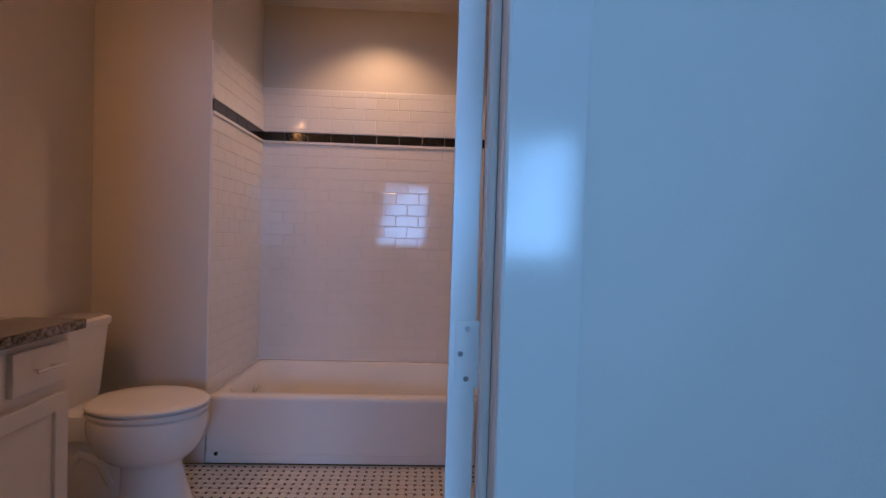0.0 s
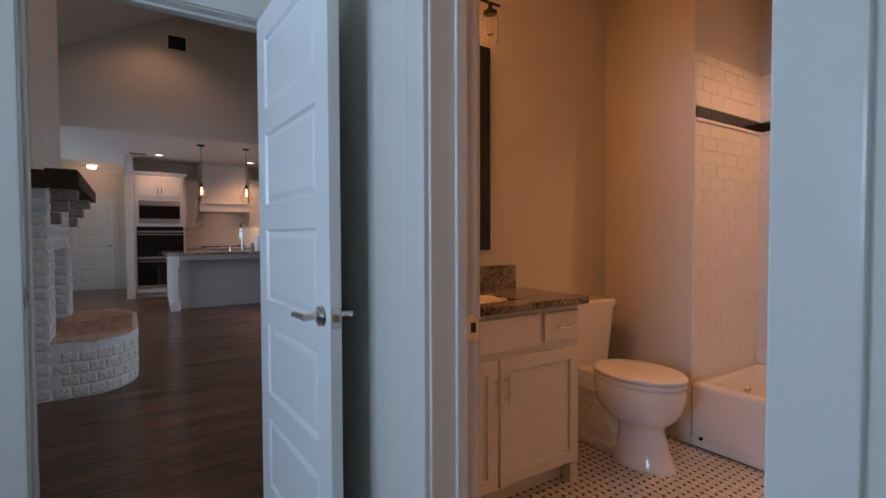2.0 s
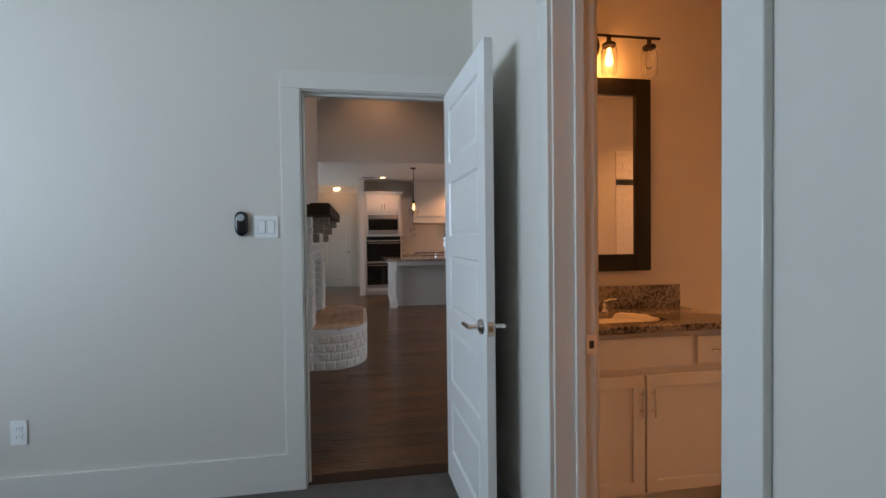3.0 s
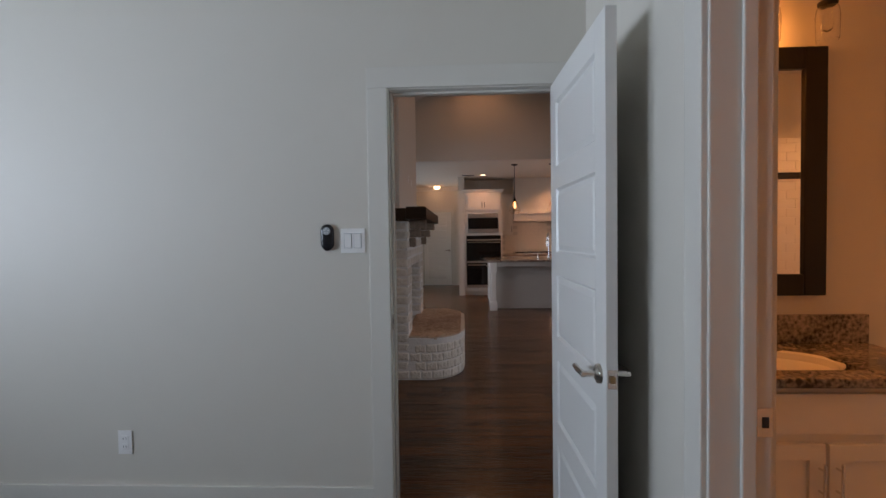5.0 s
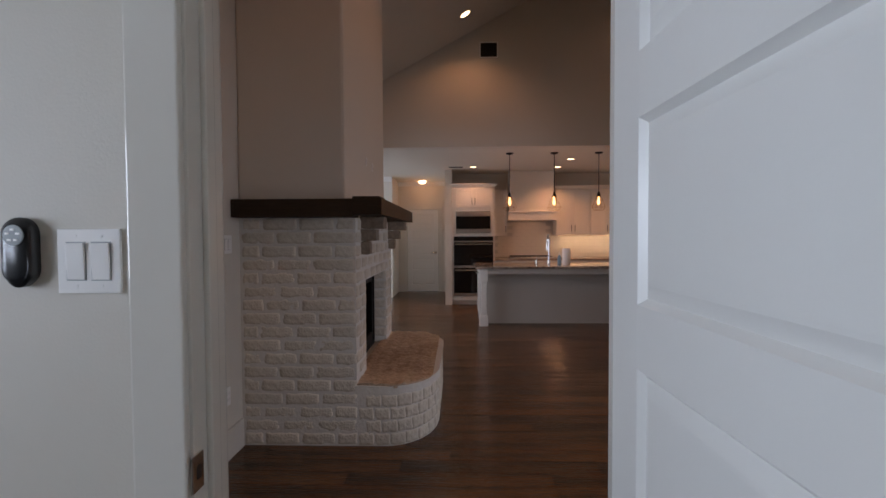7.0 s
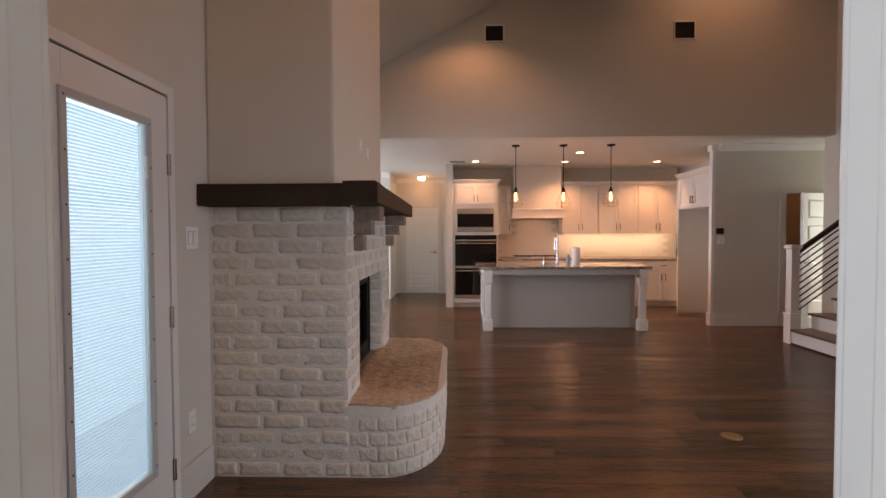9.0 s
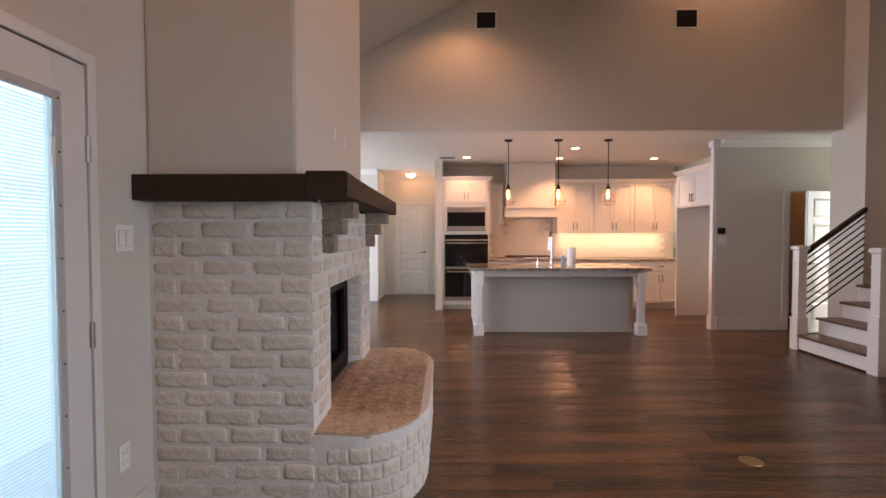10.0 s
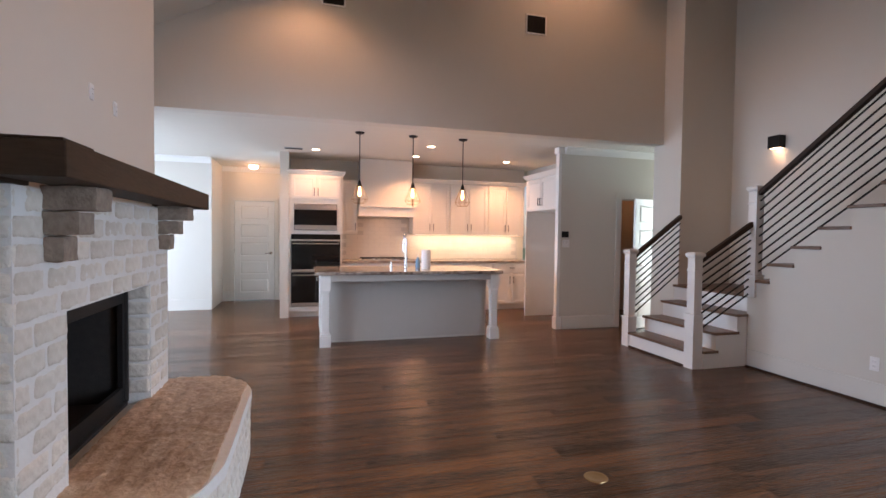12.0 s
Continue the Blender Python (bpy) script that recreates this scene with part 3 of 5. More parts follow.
# ---- cabinets ----
def shaker(bm, axis_face, u0, u1, z0, z1, th=0.019, rail=0.055):
    """A shaker front in the plane x = axis_face, looking along +x: frame round a sunken panel."""
    x0, x1, e = axis_face, axis_face + th, 0.0015
    loops = []
    for x, d in ((x0, 0.0), (x1 - e, 0.0), (x1, e), (x1, rail - e), (x1 - e, rail), (x0 + th * 0.45, rail + 0.001)):
        loops.append([bm.verts.new((x, u, z)) for u, z in ((u0 + d, z0 + d), (u1 - d, z0 + d), (u1 - d, z1 - d), (u0 + d, z1 - d))])
    for a, b in zip(loops, loops[1:]):
        bridge(bm, a, b)
    bm.faces.new(loops[0][::-1])
    bm.faces.new(loops[-1])


def pull(parent, x, y, z, length=0.12, upright=True, material=None):
    bm = bmesh.new()
    d = Vector((0, 0, 1)) if upright else Vector((0, 1, 0))
    c = Vector((x + 0.028, y, z))
    cyl(bm, c - d * length / 2, c + d * length / 2, 0.0055, seg=10)
    for s in (-0.3, 0.3):
        q = c + d * length * s
        cyl(bm, (x, q.y, q.z), q, 0.004, seg=8)
    return part("handle", bm, material or CHROME, parent, "", True)


def cabinet(name, label, x_back, x_front, y0, y1, z0, z1, doors, toe=0.0, drawers=(), material=None, group="", handle=None, low=True):
    """A cabinet unit facing +x: carcass with a face frame, doors (y0, y1, z0, z1, handle y) and drawers (y0, y1, z0, z1, has handle)."""
    material = material or CAB
    c = thing(name, label, "cabinet", (x_back, y0, z0), group)
    o = Vector((x_back, y0, z0))
    bm = bmesh.new()
    bx(bm, 0, x_front - x_back, 0, y1 - y0, toe, z1 - z0, 0.002)
    if toe:
        bx(bm, 0, x_front - x_back - 0.07, 0.005, y1 - y0 - 0.005, 0, toe)
    part("body", bm, material, c)
    f = x_front - x_back
    for a, b, d, e, hy in doors:
        bm = bmesh.new()
        shaker(bm, f, a - o.y, b - o.y, d - o.z, e - o.z)
        dr = part("door", bm, material, c)
        if hy is not None:
            pull(dr, f + 0.019, hy - o.y, (e - o.z - 0.12) if low else (d - o.z + 0.12), 0.13, True, handle)
    for a, b, d, e, hh in drawers:
        bm = bmesh.new()
        bx(bm, f, f + 0.019, a - o.y, b - o.y, d - o.z, e - o.z, 0.003)
        dr = part("drawer_front", bm, material, c)
        if hh:
            pull(dr, f + 0.019, (a + b) / 2 - o.y, (d + e) / 2 - o.z, 0.11, False, handle)
    return c


# ---- bathroom ----
van = cabinet("vanity_cabinet", "white shaker vanity cabinet with nickel bar pulls under a granite top", -1.513, -1.02, 1.22, 2.225, 0, 0.86,
              [(1.25, 1.712, 0.115, 0.66, 1.69), (1.724, 2.205, 0.115, 0.66, 1.748)], 0.10, [(1.25, 1.955, 0.695, 0.835, False), (1.985, 2.205, 0.70, 0.832, True)])
for y in (0.0, 0.955):
    bm = bmesh.new()
    bx(bm, 0.44, 0.493, y, y + 0.05, 0, 0.10, 0.003)
    part("foot", bm, CAB, van)
top = thing("granite_countertop", "brown speckled granite vanity top with backsplash", "countertop", (-1.513, 1.21, 0.86))
bm = bmesh.new()
bx(bm, 0, 0.535, 0, 0.16, 0, 0.035, 0.006)
bx(bm, 0, 0.535, 0.70, 1.045, 0, 0.035, 0.006)
bx(bm, 0, 0.13, 0.16, 0.70, 0, 0.035)
bx(bm, 0.43, 0.535, 0.16, 0.70, 0, 0.035, 0.006)
part("slab", bm, GRANITE, top)
part("backsplash", box(0, 0.02, 0, 1.045, 0.035, 0.160, 0.002), GRANITE, top)
bm = bmesh.new()
lathe(bm, (-1.233, 1.64, 0.724), [(0.02, 0.005), (0.10, 0.01), (0.155, 0.06), (0.19, 0.125), (0.20, 0.16), (0.215, 0.166), (0.21, 0.150), (0.16, 0.045), (0.02, 0.0)], 32, 0.9, 1.3, False)
tagged(mesh("sink_basin", bm, PORCELAIN, True), "oval white undermount basin in the granite top", "sink")
fau = thing("basin_faucet", "brushed nickel widespread basin faucet with two handles", "faucet", (-1.42, 1.64, 0.895))
bm = bmesh.new()
cyl(bm, (0, 0, 0), (0, 0, 0.012), 0.026, 0.022, 18)
tube(bm, [(0, 0, 0.01), (0, 0, 0.07), (0.012, 0, 0.105), (0.045, 0, 0.125), (0.085, 0, 0.118), (0.105, 0, 0.095)], 0.012)
part("spout", bm, CHROME, fau, "", True)
for s in (-1, 1):
    bm = bmesh.new()
    cyl(bm, (0, s * 0.1, 0), (0, s * 0.1, 0.012), 0.024, 0.02, 16)
    cyl(bm, (0, s * 0.1, 0.012), (0, s * 0.1, 0.045), 0.013, 0.015, 14)
    tube(bm, [(0, s * 0.1, 0.05), (0.01, s * 0.13, 0.062), (0.015, s * 0.165, 0.066)], 0.006)
    part("tap_handle", bm, CHROME, fau, "", True)

mir = thing("wall_mirror", "tall mirror in a wide black wooden frame", "mirror", (-1.514, 1.36, 1.105))
bm = bmesh.new()
W_, H_ = 0.708, 1.08
for y0, y1, z0, z1 in ((0, 0.095, 0, H_), (W_ - 0.095, W_, 0, H_), (0.095, W_ - 0.095, 0, 0.095), (0.095, W_ - 0.095, H_ - 0.095, H_)):
    bx(bm, 0, 0.028, y0, y1, z0, z1, 0.006)
part("frame", bm, BLACKWOOD, mir)
part("mirror_glass", box(0.004, 0.012, 0.09, W_ - 0.09, 0.09, H_ - 0.09), MIRROR, mir)

vl = thing("vanity_light", "bronze three light bath bar with clear jar shades", "wall lamp", (-1.514, 1.75, 2.39))
bm = bmesh.new()
lathe(bm, (0, 0, 0), [(0.062, 0), (0.062, 0.012), (0.05, 0.02)], 28, 1.0, 1.35)
bp = part("backplate", bm, BLACK, vl, "", True)
bp.matrix_local = pose(0, -0.045, -0.03, 90, 0, 90)
bm = bmesh.new()
cyl(bm, (0.07, -0.36, 0.005), (0.07, 0.345, 0.005), 0.007, seg=10)
cyl(bm, (0.0, -0.045, -0.02), (0.07, -0.045, 0.0), 0.008, seg=10)
part("bar", bm, BLACK, vl)
for y in (-0.20, 0.04, 0.28):
    bm = bmesh.new()
    cyl(bm, (0.07, y, 0.0), (0.07, y, -0.05), 0.012)
    lathe(bm, (0.07, y, -0.06), [(0.024, 0), (0.036, 0.008), (0.036, 0.02), (0.02, 0.03)], 18)
    so = part("socket", bm, BLACK, vl, "aged bronze socket", True)
    bm = bmesh.new()
    lathe(bm, (0.07, y, -0.20), [(0.040, 0.0), (0.042, 0.01), (0.044, 0.10), (0.040, 0.13), (0.032, 0.142), (0.030, 0.142), (0.038, 0.128), (0.042, 0.10), (0.040, 0.01), (0.038, 0.0)], 20, cap=False)
    sh = part("glass_shade", bm, GLASS, vl, "clear seeded glass jar shade", True)
    sh.visible_shadow = False
    bm = bmesh.new()
    lathe(bm, (0.07, y, -0.165), [(0.004, 0.0), (0.016, 0.008), (0.022, 0.03), (0.018, 0.055), (0.010, 0.085), (0.010, 0.1)], 16)
    bu = part("bulb", bm, GLASS if y > 0.2 else BULB, so, "unlit clear bulb" if y > 0.2 else "glowing warm bulb", True)
    bu.visible_shadow = False
lamp("AREA", "vanity_glow", look((-1.37, 1.68, 2.22), (0, 1.9, 1.2)), 19, (1.0, 0.36, 0.065), 0.08, 0.6)
for y in (1.55, 1.79):
    lamp("POINT", "vanity_bulb_light", pose(-1.444, y, 2.25), 4.6, (1.0, 0.36, 0.065), 0.025)

# toilet
toi = thing("toilet", "white two piece porcelain toilet with the lid down", "toilet", (-1.05, 2.665, 0))
BOWL = Matrix.Translation((0.075, 0, 0)) @ Matrix.Diagonal((0.97, 1.0, 1.055, 1))


def egg(bm, cx, rx, ry, z, seg=32, nose=0.12):
    return [bm.verts.new((cx + rx * math.cos(a) * (1 + nose * max(0, math.cos(a))), ry * math.sin(a), z)) for a in (2 * math.pi * i / seg for i in range(seg))]


bm = bmesh.new()
loft(bm, [egg(bm, *q) for q in ((0.005, 0.165, 0.120, 0.0), (0.005, 0.165, 0.120, 0.010), (0.004, 0.150, 0.110, 0.03), (0.0, 0.136, 0.098, 0.09), (-0.006, 0.124, 0.092, 0.15), (-0.010, 0.121, 0.092, 0.18), (-0.014, 0.130, 0.102, 0.20), (-0.020, 0.162, 0.132, 0.22), (-0.026, 0.196, 0.158, 0.25), (-0.03, 0.220, 0.175, 0.29), (-0.03, 0.233, 0.184, 0.335), (-0.03, 0.236, 0.186, 0.37), (-0.03, 0.234, 0.183, 0.393), (-0.03, 0.225, 0.174, 0.400))])
bmesh.ops.transform(bm, matrix=BOWL, verts=bm.verts)
part("bowl", bm, PORCELAIN, toi, "", True)
bm = bmesh.new()
bx(bm, -0.42, -0.20, -0.10, 0.10, 0.30, 0.405, 0.02)
bmesh.ops.transform(bm, matrix=BOWL, verts=bm.verts)
part("tank_shelf", bm, PORCELAIN, toi, "", True)
bm = bmesh.new()
bx(bm, -0.40, -0.12, -0.085, 0.085, 0.0, 0.05, 0.015)
bmesh.ops.transform(bm, matrix=BOWL, verts=bm.verts)
part("foot", bm, PORCELAIN, toi, "", True)
bm = bmesh.new()
bx(bm, -0.42, -0.10, -0.065, 0.065, 0.03, 0.33, 0.03)
bmesh.ops.transform(bm, matrix=BOWL, verts=bm.verts)
part("pedestal", bm, PORCELAIN, toi, "", True)
bm = bmesh.new()
for sy in (-1, 1):
    tube(bm, [(-0.34, sy * 0.040, 0.06), (-0.33, sy * 0.042, 0.17), (-0.27, sy * 0.044, 0.24), (-0.19, sy * 0.044, 0.21), (-0.14, sy * 0.042, 0.12)], 0.030, 14)
bmesh.ops.transform(bm, matrix=BOWL, verts=bm.verts)
part("trapway", bm, PORCELAIN, toi, "", True)
bm = bmesh.new()
loft(bm, [egg(bm, *q) for q in ((-0.03, 0.222, 0.172, 0.398), (-0.03, 0.222, 0.172, 0.409), (-0.03, 0.240, 0.188, 0.413), (-0.03, 0.240, 0.188, 0.424), (-0.03, 0.226, 0.176, 0.427))])
bmesh.ops.transform(bm, matrix=BOWL, verts=bm.verts)
part("seat", bm, PORCELAIN, toi, "", True)
bm = bmesh.new()
loft(bm, [egg(bm, *q) for q in ((-0.03, 0.222, 0.172, 0.426), (-0.03, 0.222, 0.172, 0.434), (-0.03, 0.241, 0.190, 0.436), (-0.03, 0.242, 0.191, 0.443), (-0.03, 0.236, 0.186, 0.449), (-0.03, 0.21, 0.163, 0.454), (-0.03, 0.12, 0.09, 0.457))])
bmesh.ops.transform(bm, matrix=BOWL, verts=bm.verts)
part("lid", bm, PORCELAIN, toi, "", True)
bm = bmesh.new()
loft(bm, [rrect(bm, -0.345, 0, 0.075, 0.18, 0.05, 0.405), rrect(bm, -0.345, 0, 0.085, 0.20, 0.05, 0.45), rrect(bm, -0.345, 0, 0.098, 0.225, 0.04, 0.76)])
part("tank", bm, PORCELAIN, toi, "", True)
bm = bmesh.new()
loft(bm, [rrect(bm, -0.345, 0, 0.104, 0.232, 0.04, 0.761), rrect(bm, -0.345, 0, 0.106, 0.236, 0.04, 0.772), rrect(bm, -0.345, 0, 0.106, 0.236, 0.04, 0.792), rrect(bm, -0.345, 0, 0.096, 0.226, 0.04, 0.802)])
part("tank_lid", bm, PORCELAIN, toi, "", True)
bm = bmesh.new()
tube(bm, [(-0.45, -0.21, 0.2), (-0.40, -0.21, 0.2), (-0.37, -0.20, 0.26), (-0.36, -0.16, 0.40)], 0.006)
part("supply_line", bm, CHROME, toi, "", True)

# bathtub
tub = thing("bathtub", "white enamelled alcove bathtub with a plain apron", "bathtub", (-0.16, 3.445, 0))
bm = bmesh.new()
hx, hy = 0.768, 0.382
loft(bm, [rrect(bm, 0, 0, *q) for q in ((hx, hy, 0.012, 0.004), (hx, hy, 0.012, 0.33), (hx - 0.002, hy - 0.002, 0.014, 0.345), (hx - 0.012, hy - 0.012, 0.016, 0.355), (hx - 0.05, hy - 0.05, 0.06, 0.358), (hx - 0.065, hy - 0.062, 0.10, 0.352), (hx - 0.085, hy - 0.08, 0.12, 0.31), (hx - 0.15, hy - 0.11, 0.14, 0.12), (hx - 0.20, hy - 0.15, 0.14, 0.075), (hx - 0.4, hy - 0.25, 0.1, 0.065))])
part("shell", bm, PORCELAIN, tub, "", True)
part("apron_foot", box(-hx + 0.004, hx - 0.004, -hy - 0.006, -hy + 0.001, 0.004, 0.055, 0.002), PORCELAIN, tub)
bm = bmesh.new()
cyl(bm, (-0.71, -hy - 0.008, 0.052), (-0.71, -hy, 0.052), 0.010)
part("plug", bm, BLACK, tub, "dark apron plug")
bm = bmesh.new()
cyl(bm, (-0.655, 0, 0.27), (-0.640, 0, 0.265), 0.032, 0.03, 20)
part("overflow", bm, CHROME, tub, "chrome overflow plate")
tagged(lamp("SPOT", "tub_can_light", look((-0.15, 3.45, 2.73), (-0.15, 3.455, 0)), 122, (1.0, 0.46, 0.15), 0.05, spot=125), "", "")


def downlight(x, y, z, m=None, r=0.075, label="round recessed ceiling light with a white trim ring"):
    t = thing("recessed_light", label, "ceiling light", (x, y, z), "recessed ceiling lights")
    bm = bmesh.new()
    lathe(bm, (0, 0, -0.006), [(r * 0.78, 0.001), (r, 0.0), (r * 1.02, 0.006), (r * 0.76, 0.0055)], 28, cap=False)
    part("trim_ring", bm, WHITE, t, "", True)
    bm = bmesh.new()
    lathe(bm, (0, 0, -0.003), [(0.002, 0), (r * 0.78, 0), (r * 0.78, 0.003)], 28)
    part("lens", bm, CAN, t, "glowing lens").visible_shadow = False
    if m is not None:
        t.matrix_world = m
    return t


downlight(-0.15, 3.45, 2.74)

# ---- fireplace ----
FX0, FX1, FS, FN = -5.54, -3.86, -0.83, -0.045
OX0, OX1, OZ = -5.18, -4.21, 1.085
fire = thing("fireplace", "limewashed brick fireplace with a raised curved hearth", "fireplace", (-4.7, -0.45, 0))
fo = Vector((4.7, 0.45, 0))


def shifted(bm):
    bmesh.ops.translate(bm, verts=bm.verts, vec=fo)
    return bm


i_ = 0.006
for nm, bb in (("masonry_pier", (OX1 + i_, FX1 - i_, FS, FN - i_, 0, 1.53)), ("masonry_pier", (FX0 + i_, OX0 - i_, FS, FN - i_, 0, 1.53)), ("masonry_lintel", (OX0 - i_, OX1 + i_, FS, FN - i_, OZ, 1.53)), ("masonry_back", (OX0, OX1, FS, -0.72, 0, OZ)), ("masonry_base", (OX0, OX1, -0.72, FN - i_, 0, 0.40))):
    part(nm, shifted(box(*bb)), MORTAR, fire, "pale limewash mortar")


def hearth_line(k):
    """A point and outward direction along the hearth's edge, k metres from its east end."""
    segs = [((FX1, FN), (FX1, 0.14), None)]
    r = 0.36
    pts = [Vector((FX1, FN)), Vector((FX1, 0.14))]
    for i in range(1, 13):
        a = radians(90 * i / 12)
        pts.append(Vector((FX1 - 0.46 + 0.46 * math.cos(a), 0.14 + 0.345 * math.sin(a))))
    pts.append(Vector((-5.20, 0.485)))
    for i in range(1, 13):
        a = radians(90 + 90 * i / 12)
        pts.append(Vector((-5.20 + 0.40 * math.cos(a), 0.14 + 0.345 * math.sin(a))))
    pts.append(Vector((-5.60, FN)))
    if k is None:
        return pts
    for a, b in zip(pts, pts[1:]):
        d = (b - a).length
        if k <= d:
            t = (b - a) / d
            return a + t * k, Vector((-t.y, t.x)) * -1
        k -= d
    return None


edge = hearth_line(None)
per = sum((b - a).length for a, b in zip(edge, edge[1:]))


def inset_edge(d):
    c = Vector((-4.7, 0.1))
    return [(p.x - math.copysign(d, p.x - c.x), p.y - (d if p.y > 0.0 else 0.02)) for p in edge]


bm = bmesh.new()
prism(bm, inset_edge(0.008), 0, 0.385)
part("hearth_core", shifted(bm), MORTAR, fire, "pale limewash mortar")
bm = bmesh.new()
prism(bm, inset_edge(-0.002), 0.352, 0.405)
bmesh.ops.subdivide_edges(bm, edges=bm.edges[:], cuts=2)
for v in bm.verts:
    v.co += 0.010 * noise.noise_vector(v.co * 9)
part("hearth_edge", shifted(bm), MORTAR, fire, "limewashed edge of the hearth", True)
bm = bmesh.new()
# the tan hearth top, rough brick paving
for yi in range(22):
    for xi in range(72):
        x, y = FX1 - xi * 0.0245, FN - 0.06 + yi * 0.0262
        bm.verts.new((x, y, 0.0))
bm.verts.ensure_lookup_table()
for yi in range(21):
    for xi in range(71):
        a = yi * 72 + xi
        bm.faces.new([bm.verts[a], bm.verts[a + 72], bm.verts[a + 73], bm.verts[a + 1]])


def on_hearth(x, y):
    x = min(max(x, -5.585), FX1 - 0.008)
    lim = 0.478
    if x > FX1 - 0.46:
        u = (x - (FX1 - 0.46)) / 0.46
        lim = 0.14 + 0.338 * math.sqrt(max(0, 1 - u * u))
    elif x < -5.20:
        u = (-5.20 - x) / 0.40
        lim = 0.14 + 0.338 * math.sqrt(max(0, 1 - u * u))
    return x, min(y, lim)


for v in bm.verts:
    x, y = on_hearth(v.co.x, v.co.y)
    rim = on_hearth(x, 9.0)[1] - y < 0.02
    bed = abs(((x + 10) / 0.225) % 1 - 0.5)
    row = abs(((y + 10) / 0.105) % 1 - 0.5)
    dip = 0.006 if bed > 0.47 or row > 0.46 else 0.0
    v.co = (x, y, 0.423 + 0.012 * noise.noise(Vector((x, y, 0)) * 26) + 0.007 * noise.noise(Vector((x, y, 4)) * 9) - dip * 0.7 - (0.012 if rim else 0.0))
for f in [f for f in bm.faces if f.calc_area() < 1e-6]:
    bm.faces.remove(f)
ext = bmesh.ops.extrude_face_region(bm, geom=bm.faces[:])
for g in ext["geom"]:
    if isinstance(g, bmesh.types.BMVert):
        g.co.z = 0.39
part("hearth_top", shifted(bm), HEARTHSTONE, fire, "rough tan brick hearth top", True)


def brick_mesh(length, height, seed, proud=0.02, rough=0.006):
    """A worn brick: face along +x, length along y, a lumpy face with rounded edges."""
    rnd = random.Random(seed)
    me = bpy.data.meshes.new("brick")
    ny, nz = 10, 5
    off = Vector((seed * 3.1, seed * 1.7, seed))
    vs, fs = [], []
    for j in range(nz + 1):
        for i in range(ny + 1):
            y, z = (i / ny - 0.5) * length, (j / nz - 0.5) * height
            rim = i in (0, ny) or j in (0, nz)
            corner = i in (0, ny) and j in (0, nz)
            n = noise.noise(Vector((y * 46, z * 20, 0)) + off) + 0.7 * noise.noise(Vector((y * 14, z * 30, 2)) + off)
            x = proud * (0.62 if rim else 0.95) + rough * n * (0.9 if rim else 1.1)
            q = 0.955 if corner else 1.0
            vs.append((x, y * q + 0.006 * noise.noise(Vector((y, z, 5)) * 24 + off), z * q + 0.009 * noise.noise(Vector((y, z, 9)) * 14 + off)))
    for j in range(nz):
        for i in range(ny):
            a = j * (ny + 1) + i
            fs.append((a, a + 1, a + ny + 2, a + ny + 1))
    border = [i for i in range(ny + 1)] + [j * (ny + 1) + ny for j in range(1, nz + 1)] + [nz * (ny + 1) + i for i in range(ny - 1, -1, -1)] + [j * (ny + 1) for j in range(nz - 1, 0, -1)]
    b0 = len(vs)
    for i in border:
        x, y, z = vs[i]
        vs.append((-0.006, y * 1.03, z * 1.04))
    for i in range(len(border)):
        k = (i + 1) % len(border)
        fs.append((border[k], border[i], b0 + i, b0 + k))
    me.from_pydata(vs, [], fs)
    me.materials.append(BRICK)
    me.shade_smooth()
    return me


stretchers = [brick_mesh(0.226, 0.074, 1 + s, 0.014, 0.0045) for s in range(7)]
headers = [brick_mesh(0.108, 0.074, 20 + s, 0.014, 0.0045) for s in range(5)]
threeq = [brick_mesh(0.169, 0.074, 40 + s, 0.014, 0.0045) for s in range(4)]
soldiers = [brick_mesh(0.099, 0.079, 60 + s, 0.013, 0.006) for s in range(7)]
rnd = random.Random(5)


def lay(me, m):
    ob = new("brick", me)
    ob.parent = fire
    ob.matrix_local = Matrix.Translation(fo) @ m


def course(k, a0, a1, z, place):
    """One course of bricks from a0 to a1."""
    pitch, u = 0.245, a0
    first = (0.245 if k % 2 else 0.125) + rnd.uniform(-0.02, 0.035)
    sizes = []
    while a1 - u > 0.09:
        w = first if not sizes else pitch
        if a1 - u < w + 0.06:
            w = a1 - u
        sizes.append((u, w))
        u += w
    for u, w in sizes:
        bank, nominal = (stretchers, 0.245) if w > 0.21 else (threeq, 0.187) if w > 0.15 else (headers, 0.125)
        s = w / nominal
        place(rnd.choice(bank), u + w / 2, z, s)


def east(me, u, z, s):
    lay(me, pose(FX1 - 0.0145 + rnd.uniform(-0.003, 0.003), u, z, rnd.uniform(-0.8, 0.8), 0, 0) @ Matrix.Diagonal((1, s, 1, 1)))


def north(me, u, z, s):
    lay(me, pose(u, FN - 0.0145 + rnd.uniform(-0.003, 0.003), z, 0, rnd.uniform(-0.8, 0.8), 90) @ Matrix.Diagonal((1, s, 1, 1)))


